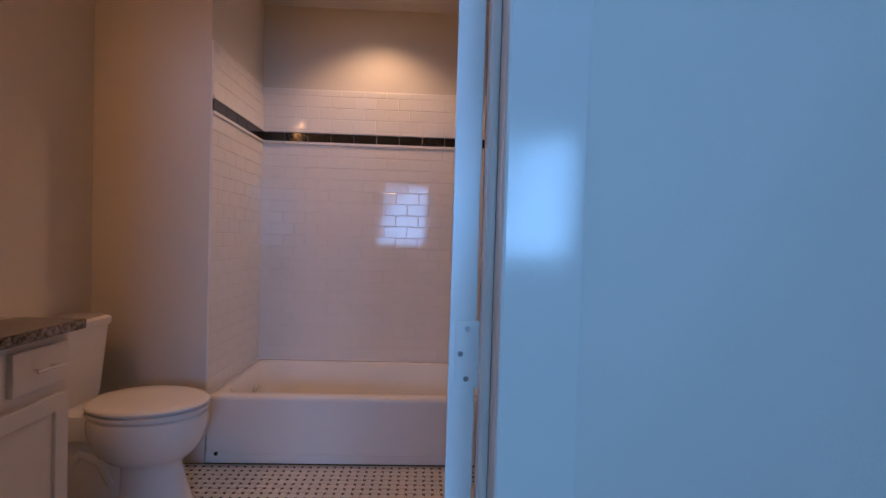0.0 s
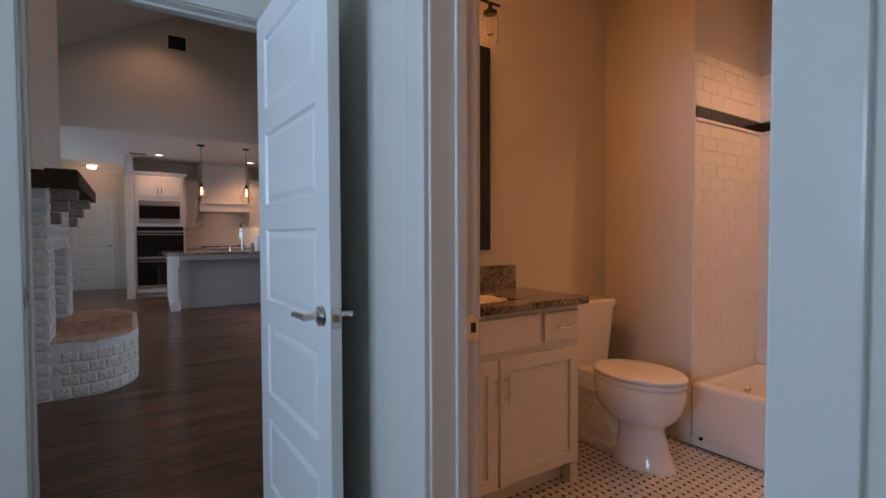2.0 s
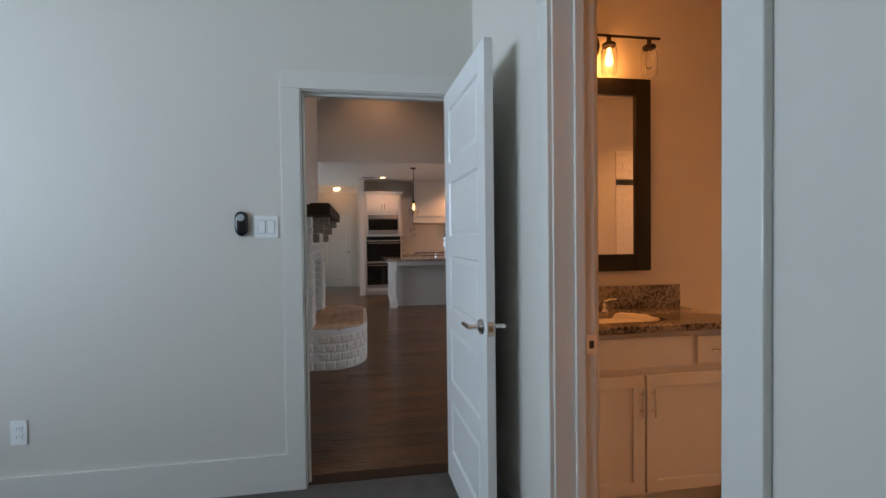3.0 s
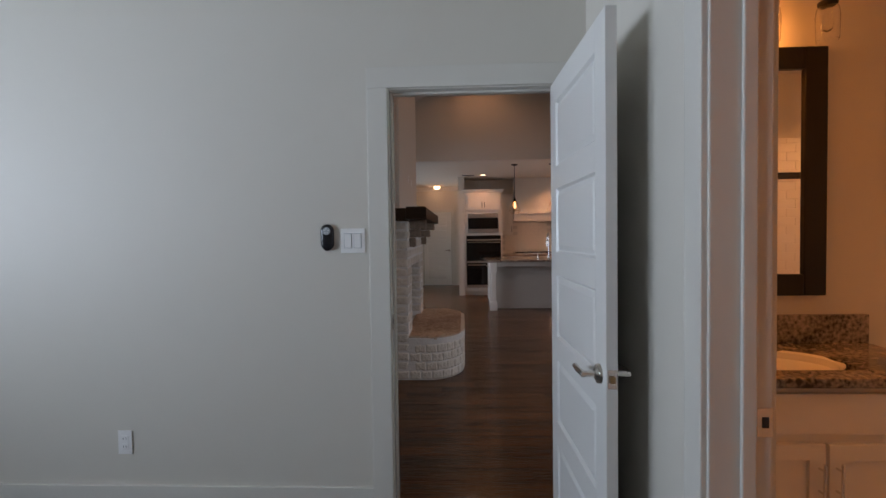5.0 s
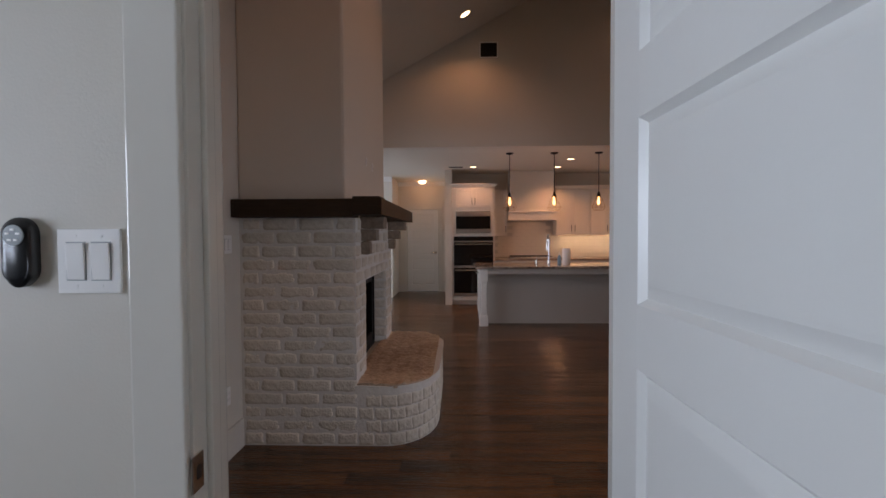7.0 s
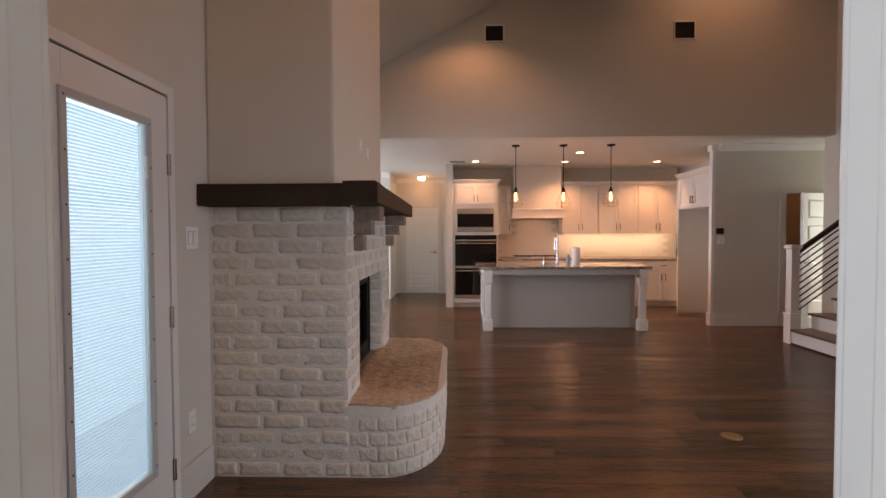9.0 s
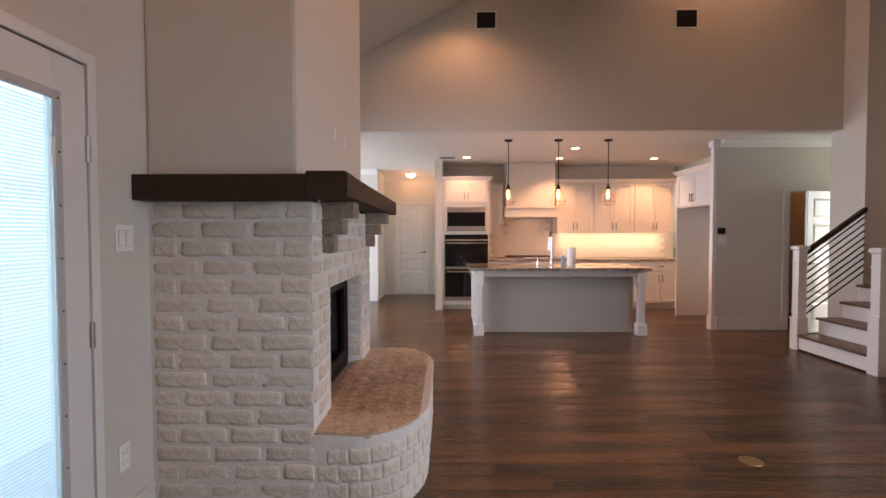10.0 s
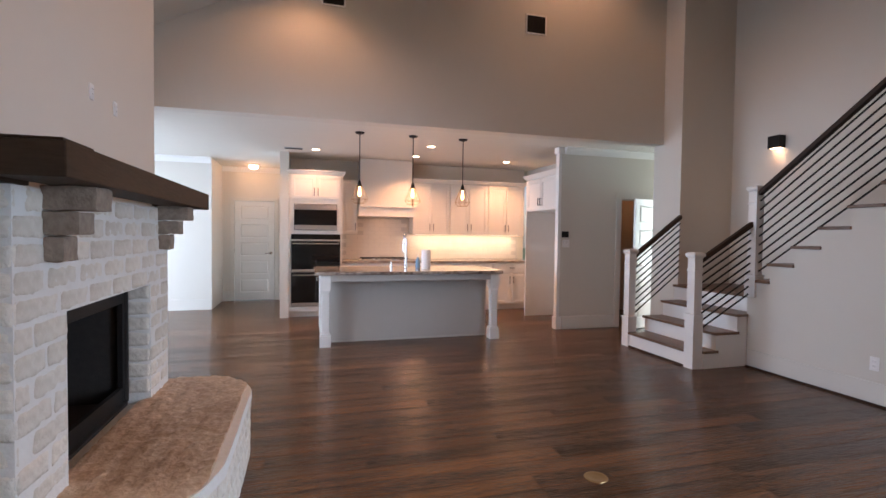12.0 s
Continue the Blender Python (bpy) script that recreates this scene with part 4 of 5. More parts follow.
for k in range(17):
    z = 0.048 + 0.09 * k
    course(k, FS + 0.01, FN + 0.002, z, east)
    if z > 0.42:
        if z < OZ:
            lay(rnd.choice(headers), pose(OX0 - 0.010, -0.112, z, rnd.uniform(-2, 2), 0, 0))
            lay(rnd.choice(headers), pose(OX1 + 0.010, -0.112, z, rnd.uniform(-2, 2), 0, 180))
            course(k, OX1 - 0.002, FX1 - 0.004, z, north)
            course(k + 1, FX0 + 0.01, OX0 + 0.002, z, north)
        else:
            course(k, FX0 + 0.01, FX1 - 0.004, z, north)
for k in range(4):
    u = 0.055 + (0.05 if k % 2 else 0.0)
    while u < per - 0.05:
        p, n = hearth_line(u)
        lay(rnd.choice(soldiers), pose(p.x - n.x * 0.016, p.y - n.y * 0.016, 0.046 + 0.086 * k, rnd.uniform(-2, 2), 0, math.degrees(math.atan2(n.y, n.x))))
        u += 0.108
# the firebox
for nm, x0, x1, y0, y1, z0, z1 in (("firebox_back", OX0 + 0.05, OX1 - 0.05, -0.715, -0.70, 0.42, OZ), ("firebox_side", OX0 + 0.002, OX0 + 0.02, -0.70, -0.16, 0.42, OZ), ("firebox_side", OX1 - 0.02, OX1 - 0.002, -0.70, -0.16, 0.42, OZ), ("firebox_floor", OX0 + 0.02, OX1 - 0.02, -0.70, -0.16, 0.402, 0.42), ("firebox_top", OX0 + 0.02, OX1 - 0.02, -0.70, -0.16, OZ - 0.02, OZ - 0.002)):
    part(nm, shifted(box(x0, x1, y0, y1, z0, z1)), SOOT, fire, "sooty black firebox lining")
bm = bmesh.new()
for x0, x1, z0, z1 in ((OX0 + 0.005, OX0 + 0.05, 0.43, OZ - 0.005), (OX1 - 0.05, OX1 - 0.005, 0.43, OZ - 0.005), (OX0 + 0.05, OX1 - 0.05, OZ - 0.10, OZ - 0.005), (OX0 + 0.05, OX1 - 0.05, 0.43, 0.51)):
    bx(bm, x0, x1, -0.20, -0.175, z0, z1, 0.002)
ff = part("firebox_frame", shifted(bm), BLACK, fire, "black metal firebox surround")
bm = bmesh.new()
tube(bm, [(OX0 + 0.20, -0.45, 0.43), (OX0 + 0.20, -0.45, 0.62), (OX0 + 0.20, -0.40, 0.66)], 0.012)
part("log_lighter", shifted(bm), BLACK, fire)


def corbel(x):
    for y1, z0, z1, w in ((0.115, 1.455, 1.545, 0.135), (0.06, 1.37, 1.455, 0.125), (0.01, 1.275, 1.37, 0.115)):
        bm = bmesh.new()
        bx(bm, x - w / 2, x + w / 2, FN - 0.012, y1, z0 + 0.004, z1 - 0.002, 0.008)
        bmesh.ops.subdivide_edges(bm, edges=[e for e in bm.edges if e.calc_length() > 0.03], cuts=3, use_grid_fill=True)
        for v in bm.verts:
            v.co += 0.006 * noise.noise_vector(v.co * 22)
        part("corbel_stone", shifted(bm), CORBEL, fire, "rough brown stepped corbel stone", True)


corbel(-4.10)
corbel(-5.40)

man = thing("mantel_beam", "dark stained box beam mantel wrapped round the chimney corner", "mantel", (-4.7, -0.4, 1.545))
mo = Vector((4.7, 0.4, -1.545))


def beam_part(x0, x1, y0, y1, z0, z1):
    bm = bmesh.new()
    bx(bm, x0, x1, y0, y1, z0, z1, 0.005)
    bmesh.ops.translate(bm, verts=bm.verts, vec=mo)
    part("beam", bm, BEAM, man)


beam_part(-3.96, -3.745, -0.828, -0.047, 1.532, 1.648)
beam_part(-5.80, -3.742, -0.046, 0.145, 1.545, 1.652)
beam_part(-5.65, -5.45, -0.828, -0.047, 1.545, 1.648)
beam_part(-3.96, -3.75, -0.045, 0.135, 1.653, 1.662)
setting("chimney_breast", box(-5.53, -3.86, -0.83, -0.115, 1.53, 5.2, 0.02), WALL, "plain painted chimney breast above the mantel", "chimney")

# ---- patio door ----
pd = tagged(new("door_5"), "white glazed patio door with an enclosed blind", "door", kind="structure")
bm = bmesh.new()
for x0, x1, z0, z1 in ((-3.50, -3.455, 0, 2.075), (-2.705, -2.66, 0, 2.075), (-3.455, -2.705, 2.03, 2.075)):
    bx(bm, x0, x1, -0.94, -0.795, z0, z1, 0.003)
part("frame", bm, WHITE, pd)
bm = bmesh.new()
for x0, x1, z0, z1 in ((-3.447, -3.30, 0.01, 2.022), (-2.848, -2.713, 0.01, 2.022), (-3.30, -2.848, 0.01, 0.31), (-3.30, -2.848, 1.865, 2.022)):
    bx(bm, x0, x1, -0.845, -0.80, z0, z1, 0.002)
part("leaf", bm, WHITE, pd)
bm = bmesh.new()
for x0, x1, z0, z1 in ((-3.318, -3.288, 0.285, 1.888), (-2.858, -2.828, 0.285, 1.888), (-3.288, -2.858, 0.285, 0.318), (-3.288, -2.858, 1.855, 1.888)):
    bx(bm, x0, x1, -0.80, -0.788, z0, z1, 0.004)
lf = part("lite_frame", bm, mat("grey_lite_frame", (0.55, 0.55, 0.54), 0.4, grain=0.1), pd, "grey glazing frame")
for k in range(9):
    for x in (-3.303, -2.843):
        bm = bmesh.new()
        cyl(bm, (x, -0.7885, 0.34 + k * 0.19), (x, -0.7865, 0.34 + k * 0.19), 0.004, seg=8)
        part("screw", bm, SOOT, lf)
for y in (-0.812, -0.838):
    g = part("pane", box(-3.299, -2.849, y - 0.002, y + 0.002, 0.311, 1.864), PANE, pd)
    g.visible_shadow = False
for x0, x1, z0, z1 in ((-3.4545, -3.4475, 0.01, 2.028), (-2.7125, -2.7055, 0.01, 2.028), (-3.4475, -2.7125, 2.0225, 2.0295)):
    part("weatherstrip", box(x0, x1, -0.838, -0.808, z0, z1), SOOT, pd, "dark weatherstrip in the gap round the leaf")
slat = None
for k in range(111):
    z = 0.325 + k * 0.0138
    if slat is None:
        bm = bmesh.new()
        q = [bm.verts.new((x, y, h)) for x in (-0.2225, 0.2225) for y, h in ((0.0008, -0.0060), (-0.0006, 0.0), (-0.0008, 0.0060))]
        for i in range(2):
            bm.faces.new((q[i], q[i + 1], q[i + 4], q[i + 3]))
        slat = part("slat", bm, BLIND, pd)
        slat.matrix_local = pose(-3.074, -0.825, z)
    else:
        s_ = new("slat", slat.data)
        s_.parent = pd
        s_.matrix_local = pose(-3.074, -0.825, z)
bm = bmesh.new()
bx(bm, -3.288, -3.278, -0.798, -0.788, 1.62, 1.72, 0.002)
part("blind_slider", bm, PLASTIC, pd)
for z in (0.25, 0.985, 1.705):
    bm = bmesh.new()
    cyl(bm, (-3.449, -0.792, z - 0.05), (-3.449, -0.792, z + 0.05), 0.0075)
    bx(bm, -3.462, -3.437, -0.799, -0.796, z - 0.05, z + 0.05)
    part("hinge", bm, CHROME, pd, "satin nickel hinge")
lamp("AREA", "window_light", look((-3.55, -1.9, 1.5), (-3.55, 3, 0.95)), 100, (0.60, 0.90, 1.0), 3.3, 3.4)

# ---- great room fixtures ----


def vent(y0, y1, z0, z1):
    t = thing("air_vent", "dark louvred air grille in a white frame on a wall", "air vent", (-7.72, y0, z0), "wall air vents")
    w, h = y1 - y0, z1 - z0
    part("backing", box(0, 0.003, 0.0, w, 0, h), SOOT, t)
    bm = bmesh.new()
    for a, b, c, d in ((0, 0.018, 0, h), (w - 0.018, w, 0, h), (0.018, w - 0.018, 0, 0.018), (0.018, w - 0.018, h - 0.018, h)):
        bx(bm, 0.003, 0.012, a, b, c, d, 0.002)
    part("frame", bm, WHITE, t)
    for k in range(11):
        z = 0.026 + (h - 0.05) * k / 10
        bm = bmesh.new()
        bx(bm, 0.003, 0.010, 0.018, w - 0.018, z - 0.003, z + 0.003)
        part("slat", bm, SOOT, t)


vent(0.955, 1.225, 3.965, 4.20)
vent(3.475, 3.765, 3.965, 4.215)
sl = math.atan2(5.30 - 3.40, 2.62 + 0.95)
for x, y in ((-7.05, 0.74), (-4.6, 0.74), (-2.6, 0.74)):
    z = 3.40 + (y + 0.95) * math.tan(sl)
    downlight(x, y, z, pose(x, y, z, math.degrees(sl), 0, 0), 0.085)
    lamp("SPOT", "great_can_light", look((x, y, z - 0.03), (x, y + 0.05, 0)), 36, SOFT, 0.06, spot=140)
for x, y in ((-7.0, 4.1), (-4.4, 3.6)):
    downlight(x, y, 5.30, None, 0.085)
    lamp("SPOT", "great_can_light", look((x, y, 5.27), (x, y + 0.02, 0)), 36, SOFT, 0.06, spot=140)
fp = thing("floor_outlet", "round brass floor outlet cover set in the planks", "floor outlet", (-4.46, 2.425, 0))
bm = bmesh.new()
lathe(bm, (0, 0, 0), [(0.068, 0), (0.066, 0.003), (0.05, 0.004), (0.048, 0.003), (0.01, 0.0035)], 32)
part("cover", bm, BRASS, fp, "", True)

# ---- stairs ----
st = thing("staircase", "white staircase with dark wood treads turning at a landing", "staircase", (-6.7, 5.0, 0))
so = Vector((6.7, -5.0, 0))


def sp(name, bm, material, parent=None, smooth=False, label=""):
    bmesh.ops.translate(bm, verts=bm.verts, vec=so)
    return part(name, bm, material, parent or st, label, smooth)


XL, XR = -7.26, -6.16
for k in range(3):
    y = 4.735 + 0.275 * k
    z = 0.19 * (k + 1)
    sp("riser", box(XL, XR, y, 5.56, z - 0.19, z - 0.03), WHITE)
    bm = bmesh.new()
    if k == 0:
        bx(bm, -7.20, -6.278, y - 0.028, y + 0.30, z - 0.03, z, 0.006)
        bx(bm, -6.279, XR + 0.028, 4.84, y + 0.30, z - 0.03, z, 0.006)
    else:
        bx(bm, XL - 0.02, XR + 0.028, y - 0.028, y + 0.30, z - 0.03, z, 0.008)
    sp("tread", bm, TREAD, label="dark stained oak tread")
sp("riser", box(-7.38, XR, 5.56, 6.48, 0.0, 0.73), WHITE)
sp("landing", box(-7.378, XR + 0.02, 5.532, 6.478, 0.73, 0.76, 0.006), TREAD, label="dark stained oak landing")
NST = 16
for k in range(NST):
    x, z = -6.15 + 0.25 * k, 0.947 + 0.187 * k
    sp("riser", box(x, x + 0.25, 5.50, 6.478, z - 0.30, z - 0.03), WHITE)
    sp("tread", box(x - 0.03, x + 0.255, 5.40, 6.478, z - 0.03, z, 0.008), TREAD, label="dark stained oak tread")
bm = bmesh.new()
steps = [(-6.15, 0.0)]
for k in range(NST):
    x, z = -6.15 + 0.25 * k, 0.917 + 0.187 * k
    steps += [(x, z), (x + 0.25, z)]
steps.append((-6.15 + 0.25 * NST, 0.0))
e0 = [bm.verts.new((x, 5.42, z)) for x, z in steps]
e1 = [bm.verts.new((x, 5.50, z)) for x, z in steps]
bridge(bm, e0, e1)
bm.faces.new(e0)
bm.faces.new(e1[::-1])
setting("wall_under_stairs", bm, WALL, "painted wall closing in the stairs", "wall")
# skirt panel at the side of the lower steps
bm = bmesh.new()
for y0, y1, z in ((4.84, 5.01, 0.16), (5.01, 5.285, 0.35), (5.285, 5.418, 0.54)):
    bx(bm, XR + 0.002, XR + 0.016, y0, y1, 0, z)
sp("skirt_panel", bm, WHITE)
base_y(5.42, -6.13, -1.70, -1)
setting("shoe_moulding", box(-6.13, -1.70, 5.388, 5.403, 0.0, 0.018, 0.004), RAIL, "dark stained shoe strip along the baseboard", "trim")
sp("cove", box(-7.255, -6.19, 4.722, 4.735, 0.0, 0.02, 0.004), RAIL)


def newel(x, y, z0, top, base):
    t = thing("newel_post", "square white newel post with a moulded cap", "newel post", (x, y, z0), "stair newel posts")
    h = top - z0
    bm = bmesh.new()
    bx(bm, -0.062, 0.062, -0.062, 0.062, 0, base, 0.003)
    part("base", bm, WHITE, t)
    bm = bmesh.new()
    bx(bm, -0.070, 0.070, -0.070, 0.070, base, base + 0.022, 0.006)
    part("base_moulding", bm, WHITE, t)
    bm = bmesh.new()
    bx(bm, -0.050, 0.050, -0.050, 0.050, base + 0.022, h - 0.05, 0.003)
    part("shaft", bm, WHITE, t)
    bm = bmesh.new()
    bx(bm, -0.057, 0.057, -0.057, 0.057, h - 0.20, h - 0.178, 0.005)
    part("collar", bm, WHITE, t)
    bm = bmesh.new()
    loft(bm, [rrect(bm, 0, 0, a, a, 0.004, z, 1) for a, z in ((0.052, h - 0.062), (0.064, h - 0.045), (0.070, h - 0.04), (0.070, h - 0.014), (0.05, h))])
    part("cap", bm, WHITE, t)


newel(-7.265, 4.775, 0, 1.235, 0.36)
newel(-6.215, 4.775, 0, 1.235, 0.56)
newel(-6.11, 5.455, 0.76, 1.955, 0.22)


def railing(p0, p1, n, drop, label, posts=()):
    """A dark wooden handrail from p0 to p1 over n slanting black rods."""
    p0, p1 = Vector(p0), Vector(p1)
    t = thing("stair_railing", label, "railing", p0, "stair railings")
    d = p1 - p0
    bm = bmesh.new()
    side = d.cross(Vector((0, 0, 1))).normalized()
    sec = [(-0.03, -0.025), (0.03, -0.025), (0.034, 0.005), (0.024, 0.03), (-0.024, 0.03), (-0.034, 0.005)]
    e0 = [bm.verts.new(side * a + Vector((0, 0, b))) for a, b in sec]
    e1 = [bm.verts.new(d + side * a + Vector((0, 0, b))) for a, b in sec]
    bridge(bm, e0, e1)
    bm.faces.new(e0)
    bm.faces.new(e1[::-1])
    part("handrail", bm, RAIL, t, "dark walnut stained handrail")
    for k in range(n):
        o = Vector((0, 0, -0.085 - drop * k))
        bm = bmesh.new()
        cyl(bm, o, d + o, 0.009, seg=8)
        part("rod", bm, BLACK, t, "", True)
    for u in posts:
        bm = bmesh.new()
        q = d * u
        cyl(bm, q + Vector((0, 0, -0.02)), q + Vector((0, 0, -0.12 - drop * n)), 0.006, seg=8)
        part("baluster", bm, BLACK, t, "", True)


railing((-7.265, 4.825, 1.14), (-7.35, 5.60, 1.66), 9, 0.082, "dark handrail over slanting black rods by the lower steps")
railing((-6.205, 4.825, 1.14), (-6.12, 5.405, 1.535), 9, 0.082, "dark handrail over slanting black rods by the lower steps")
railing((-6.06, 5.455, 1.875), (-2.2, 5.455, 1.875 + 3.86 * 0.751), 9, 0.094, "long dark handrail over slanting black rods up the stairs")

sc = thing("wall_sconce", "black box wall sconce shining down the stairwell wall", "wall lamp", (-6.70, 6.478, 2.60))
bm = bmesh.new()
bx(bm, -0.08, 0.08, -0.10, 0.0, -0.085, 0.07, 0.004)
part("shade", bm, BLACK, sc)
part("diffuser", box(-0.06, 0.06, -0.08, -0.02, -0.088, -0.0855), CAN, sc)
lamp("SPOT", "sconce_light", look((-6.70, 6.40, 2.49), (-6.70, 6.44, 0)), 1.3, SOFT, 0.03, spot=120)

th = thing("thermostat", "small black thermostat on a greige wall", "thermostat", (-8.40, 4.49, 1.415))
bm = bmesh.new()
bx(bm, 0, 0.018, -0.055, 0.055, -0.045, 0.045, 0.006)
part("body", bm, DARKPLASTIC, th)
part("screen", box(0.018, 0.019, -0.04, 0.04, -0.03, 0.03), BLACKGLASS, th)


# ---- kitchen ----
def crown_on(name_parent, x0, x1, y0, y1, z, material=None):
    """A cabinet crown flaring out round the front and both ends."""
    bm = bmesh.new()
    lo = [(x0, y0), (x1, y0), (x1, y1), (x0, y1)]
    loops = []
    for d, h in ((0.0, 0.0), (0.012, 0.012), (0.03, 0.045), (0.05, 0.06), (0.05, 0.075)):
        loops.append([bm.verts.new(q) for q in ((x0, y0 - d, z + h), (x1 + d, y0 - d, z + h), (x1 + d, y1 + d, z + h), (x0, y1 + d, z + h))])
    loft(bm, loops)
    return part("crown", bm, material or CAB, name_parent)


KB = -10.898
tow = cabinet("oven_cabinet", "tall white cabinet housing a microwave and double oven", KB, -10.22, 0.52, 1.37, 0, 2.35,
              [(0.555, 0.942, 1.945, 2.325, 0.915), (0.948, 1.335, 1.945, 2.325, 0.975)], 0.09, low=False, handle=BLACK)
crown_on(tow, 0, 0.678, 0, 0.85, 2.345)


def oven(name, label, y0, y1, z0, z1, panels, bands):
    """A built-in appliance in the tower: steel surround, glass doors and bar handles."""
    t = thing(name, label, "oven", (-10.218, y0, z0))
    w = y1 - y0
    part("body", box(0, 0.02, 0, w, 0, z1 - z0, 0.002), BLACKGLASS, t)
    for c, d in bands:
        part("trim_band", box(0.02, 0.030, 0.004, w - 0.004, c - z0, d - z0, 0.002), STEEL, t, "brushed steel band")
    for a, b, c, d, bar in panels:
        p = part("glass_door", box(0.02, 0.032, a - y0, b - y0, c - z0, d - z0, 0.002), BLACKGLASS, t, "black oven glass")
        if bar:
            bm = bmesh.new()
            cyl(bm, (0.065, a - y0 + 0.02, bar - z0), (0.065, b - y0 - 0.02, bar - z0), 0.010)
            for y in (a - y0 + 0.05, b - y0 - 0.05):
                cyl(bm, (0.02, y, bar - z0), (0.065, y, bar - z0), 0.007, seg=8)
            part("handle", bm, STEEL, t, "steel bar handle", True)
    return t


oven("microwave", "built-in stainless microwave with a black glass door", 0.60, 1.278, 1.435, 1.865, [(0.64, 1.238, 1.525, 1.765, None)], [(1.44, 1.52), (1.770, 1.86)])
oven("double_oven", "stainless double wall oven with black glass doors", 0.555, 1.335, 0.185, 1.37, [(0.56, 1.33, 1.29, 1.365, None), (0.56, 1.33, 0.80, 1.175, 1.215), (0.56, 1.33, 0.245, 0.655, 0.70)], [(1.255, 1.285), (0.745, 0.79), (0.19, 0.24)])

cabinet("wall_cabinet", "narrow white wall cabinet beside the range hood", KB, -10.57, 1.372, 1.655, 1.375, 2.33, [(1.39, 1.645, 1.39, 2.31, 1.615)], low=False, handle=BLACK, group="kitchen wall cabinets")
for a, b in ((2.645, 3.345), (3.347, 4.10), (4.102, 4.86)):
    m = (a + b) / 2
    cabinet("wall_cabinet", "white shaker double door wall cabinet", KB, -10.57, a, b, 1.39, 2.33, [(a + 0.012, m - 0.003, 1.40, 2.315, m - 0.035), (m + 0.003, b - 0.012, 1.40, 2.315, m + 0.035)], low=False, handle=BLACK, group="kitchen wall cabinets")
uc = thing("cabinet_crown", "white crown moulding along the wall cabinets", "trim", (KB, 2.645, 2.33))
crown_on(uc, 0, 0.348, 0.0, 2.215, 0.0)
hood = thing("range_hood", "white painted range hood with a moulded lip, rising to the ceiling", "range hood", (KB, 1.66, 1.69))
bm = bmesh.new()
bx(bm, 0, 0.40, 0.03, 0.95, 0.19, 1.008, 0.004)
part("shroud", bm, CAB, hood)
bm = bmesh.new()
bx(bm, 0, 0.47, 0.0, 0.98, 0.03, 0.16, 0.003)
bx(bm, 0, 0.495, -0.004, 0.984, 0.16, 0.19, 0.006)
bx(bm, 0, 0.485, -0.002, 0.982, 0.0, 0.03, 0.005)
part("lip", bm, CAB, hood)
lamp("AREA", "hood_light", look((-10.6, 2.15, 1.68), (-10.7, 2.15, 0)), 1.2, SOFT, 0.2, 0.6)

for a, b, sp_ in ((1.372, 1.66, 1), (1.662, 2.60, 2), (2.602, 3.35, 2), (3.352, 4.10, 2), (4.102, 4.86, 2)):
    m = (a + b) / 2
    ds = [(a + 0.01, b - 0.01, 0.12, 0.68, b - 0.05)] if sp_ == 1 else [(a + 0.01, m - 0.003, 0.12, 0.68, m - 0.035), (m + 0.003, b - 0.01, 0.12, 0.68, m + 0.035)]
    cabinet("base_cabinet", "white shaker base cabinet with dark bar pulls", KB, -10.30, a, b, 0, 0.88, ds, 0.10, [(a + 0.01, b - 0.01, 0.70, 0.865, True)], handle=BLACK, group="kitchen base cabinets")
ct = thing("kitchen_countertop", "brown and white granite countertop along the wall", "countertop", (KB, 1.372, 0.88))
part("slab", box(0, 0.63, 0, 3.50, 0, 0.04, 0.005), PALEGRANITE, ct)
spl = setting("backsplash", box(KB - 0.001, KB + 0.010, 1.38, 4.86, 0.92, 1.69), GROUT, "cream glazed tile backsplash", "backsplash")
tl = bpy.data.meshes.new("tile")
tb = box(0, 0.006, -0.0998, 0.0998, -0.0350, 0.0350)
tb.to_mesh(tl)
tb.free()
tl.materials.append(SPLASH)
for r in range(10):
    for k in range(17):
        y = 1.485 + 0.203 * k + (0.10 if r % 2 else 0)
        if y < 4.77 and (r < 6 or 1.76 < y < 2.53):
            ob = new("tile", tl)
            ob.parent = spl
            ob.matrix_local = pose(KB + 0.010, y, 0.965 + 0.073 * r)
led = thing("under_cabinet_light", "warm strip light under the wall cabinets", "strip light", (-10.66, 2.72, 1.386))
part("strip", box(0, 0.02, 0, 2.1, -0.003, 0), UNDER, led)
lamp("AREA", "under_cabinet_glow", look((-10.68, 3.77, 1.375), (-10.80, 3.77, 0.9)), 9, (1.0, 0.73, 0.42), 2.1, 0.04)
ctop = thing("gas_cooktop", "stainless gas cooktop with black grates", "cooktop", (-10.60, 2.13, 0.92))
part("pan", box(-0.24, 0.24, -0.45, 0.45, 0, 0.012, 0.003), STEEL, ctop)
for y in (-0.28, 0.0, 0.28):
    bm = bmesh.new()
    for d in (-0.12, 0.12):
        bx(bm, -0.20, 0.20, y + d - 0.006, y + d + 0.006, 0.03, 0.045)
        bx(bm, d * 1.5 - 0.006, d * 1.5 + 0.006, y - 0.12, y + 0.12, 0.03, 0.045)
        for e in (-0.19, 0.19):
            bx(bm, e - 0.006, e + 0.006, y + d - 0.006, y + d + 0.006, 0.012, 0.03)
    part("grate", bm, BLACK, ctop)
for y in (-0.2, -0.1, 0.0, 0.1, 0.2):
    bm = bmesh.new()
    cyl(bm, (0.215, y, 0.012), (0.215, y, 0.038), 0.018, 0.016)
    part("knob", bm, STEEL, ctop)

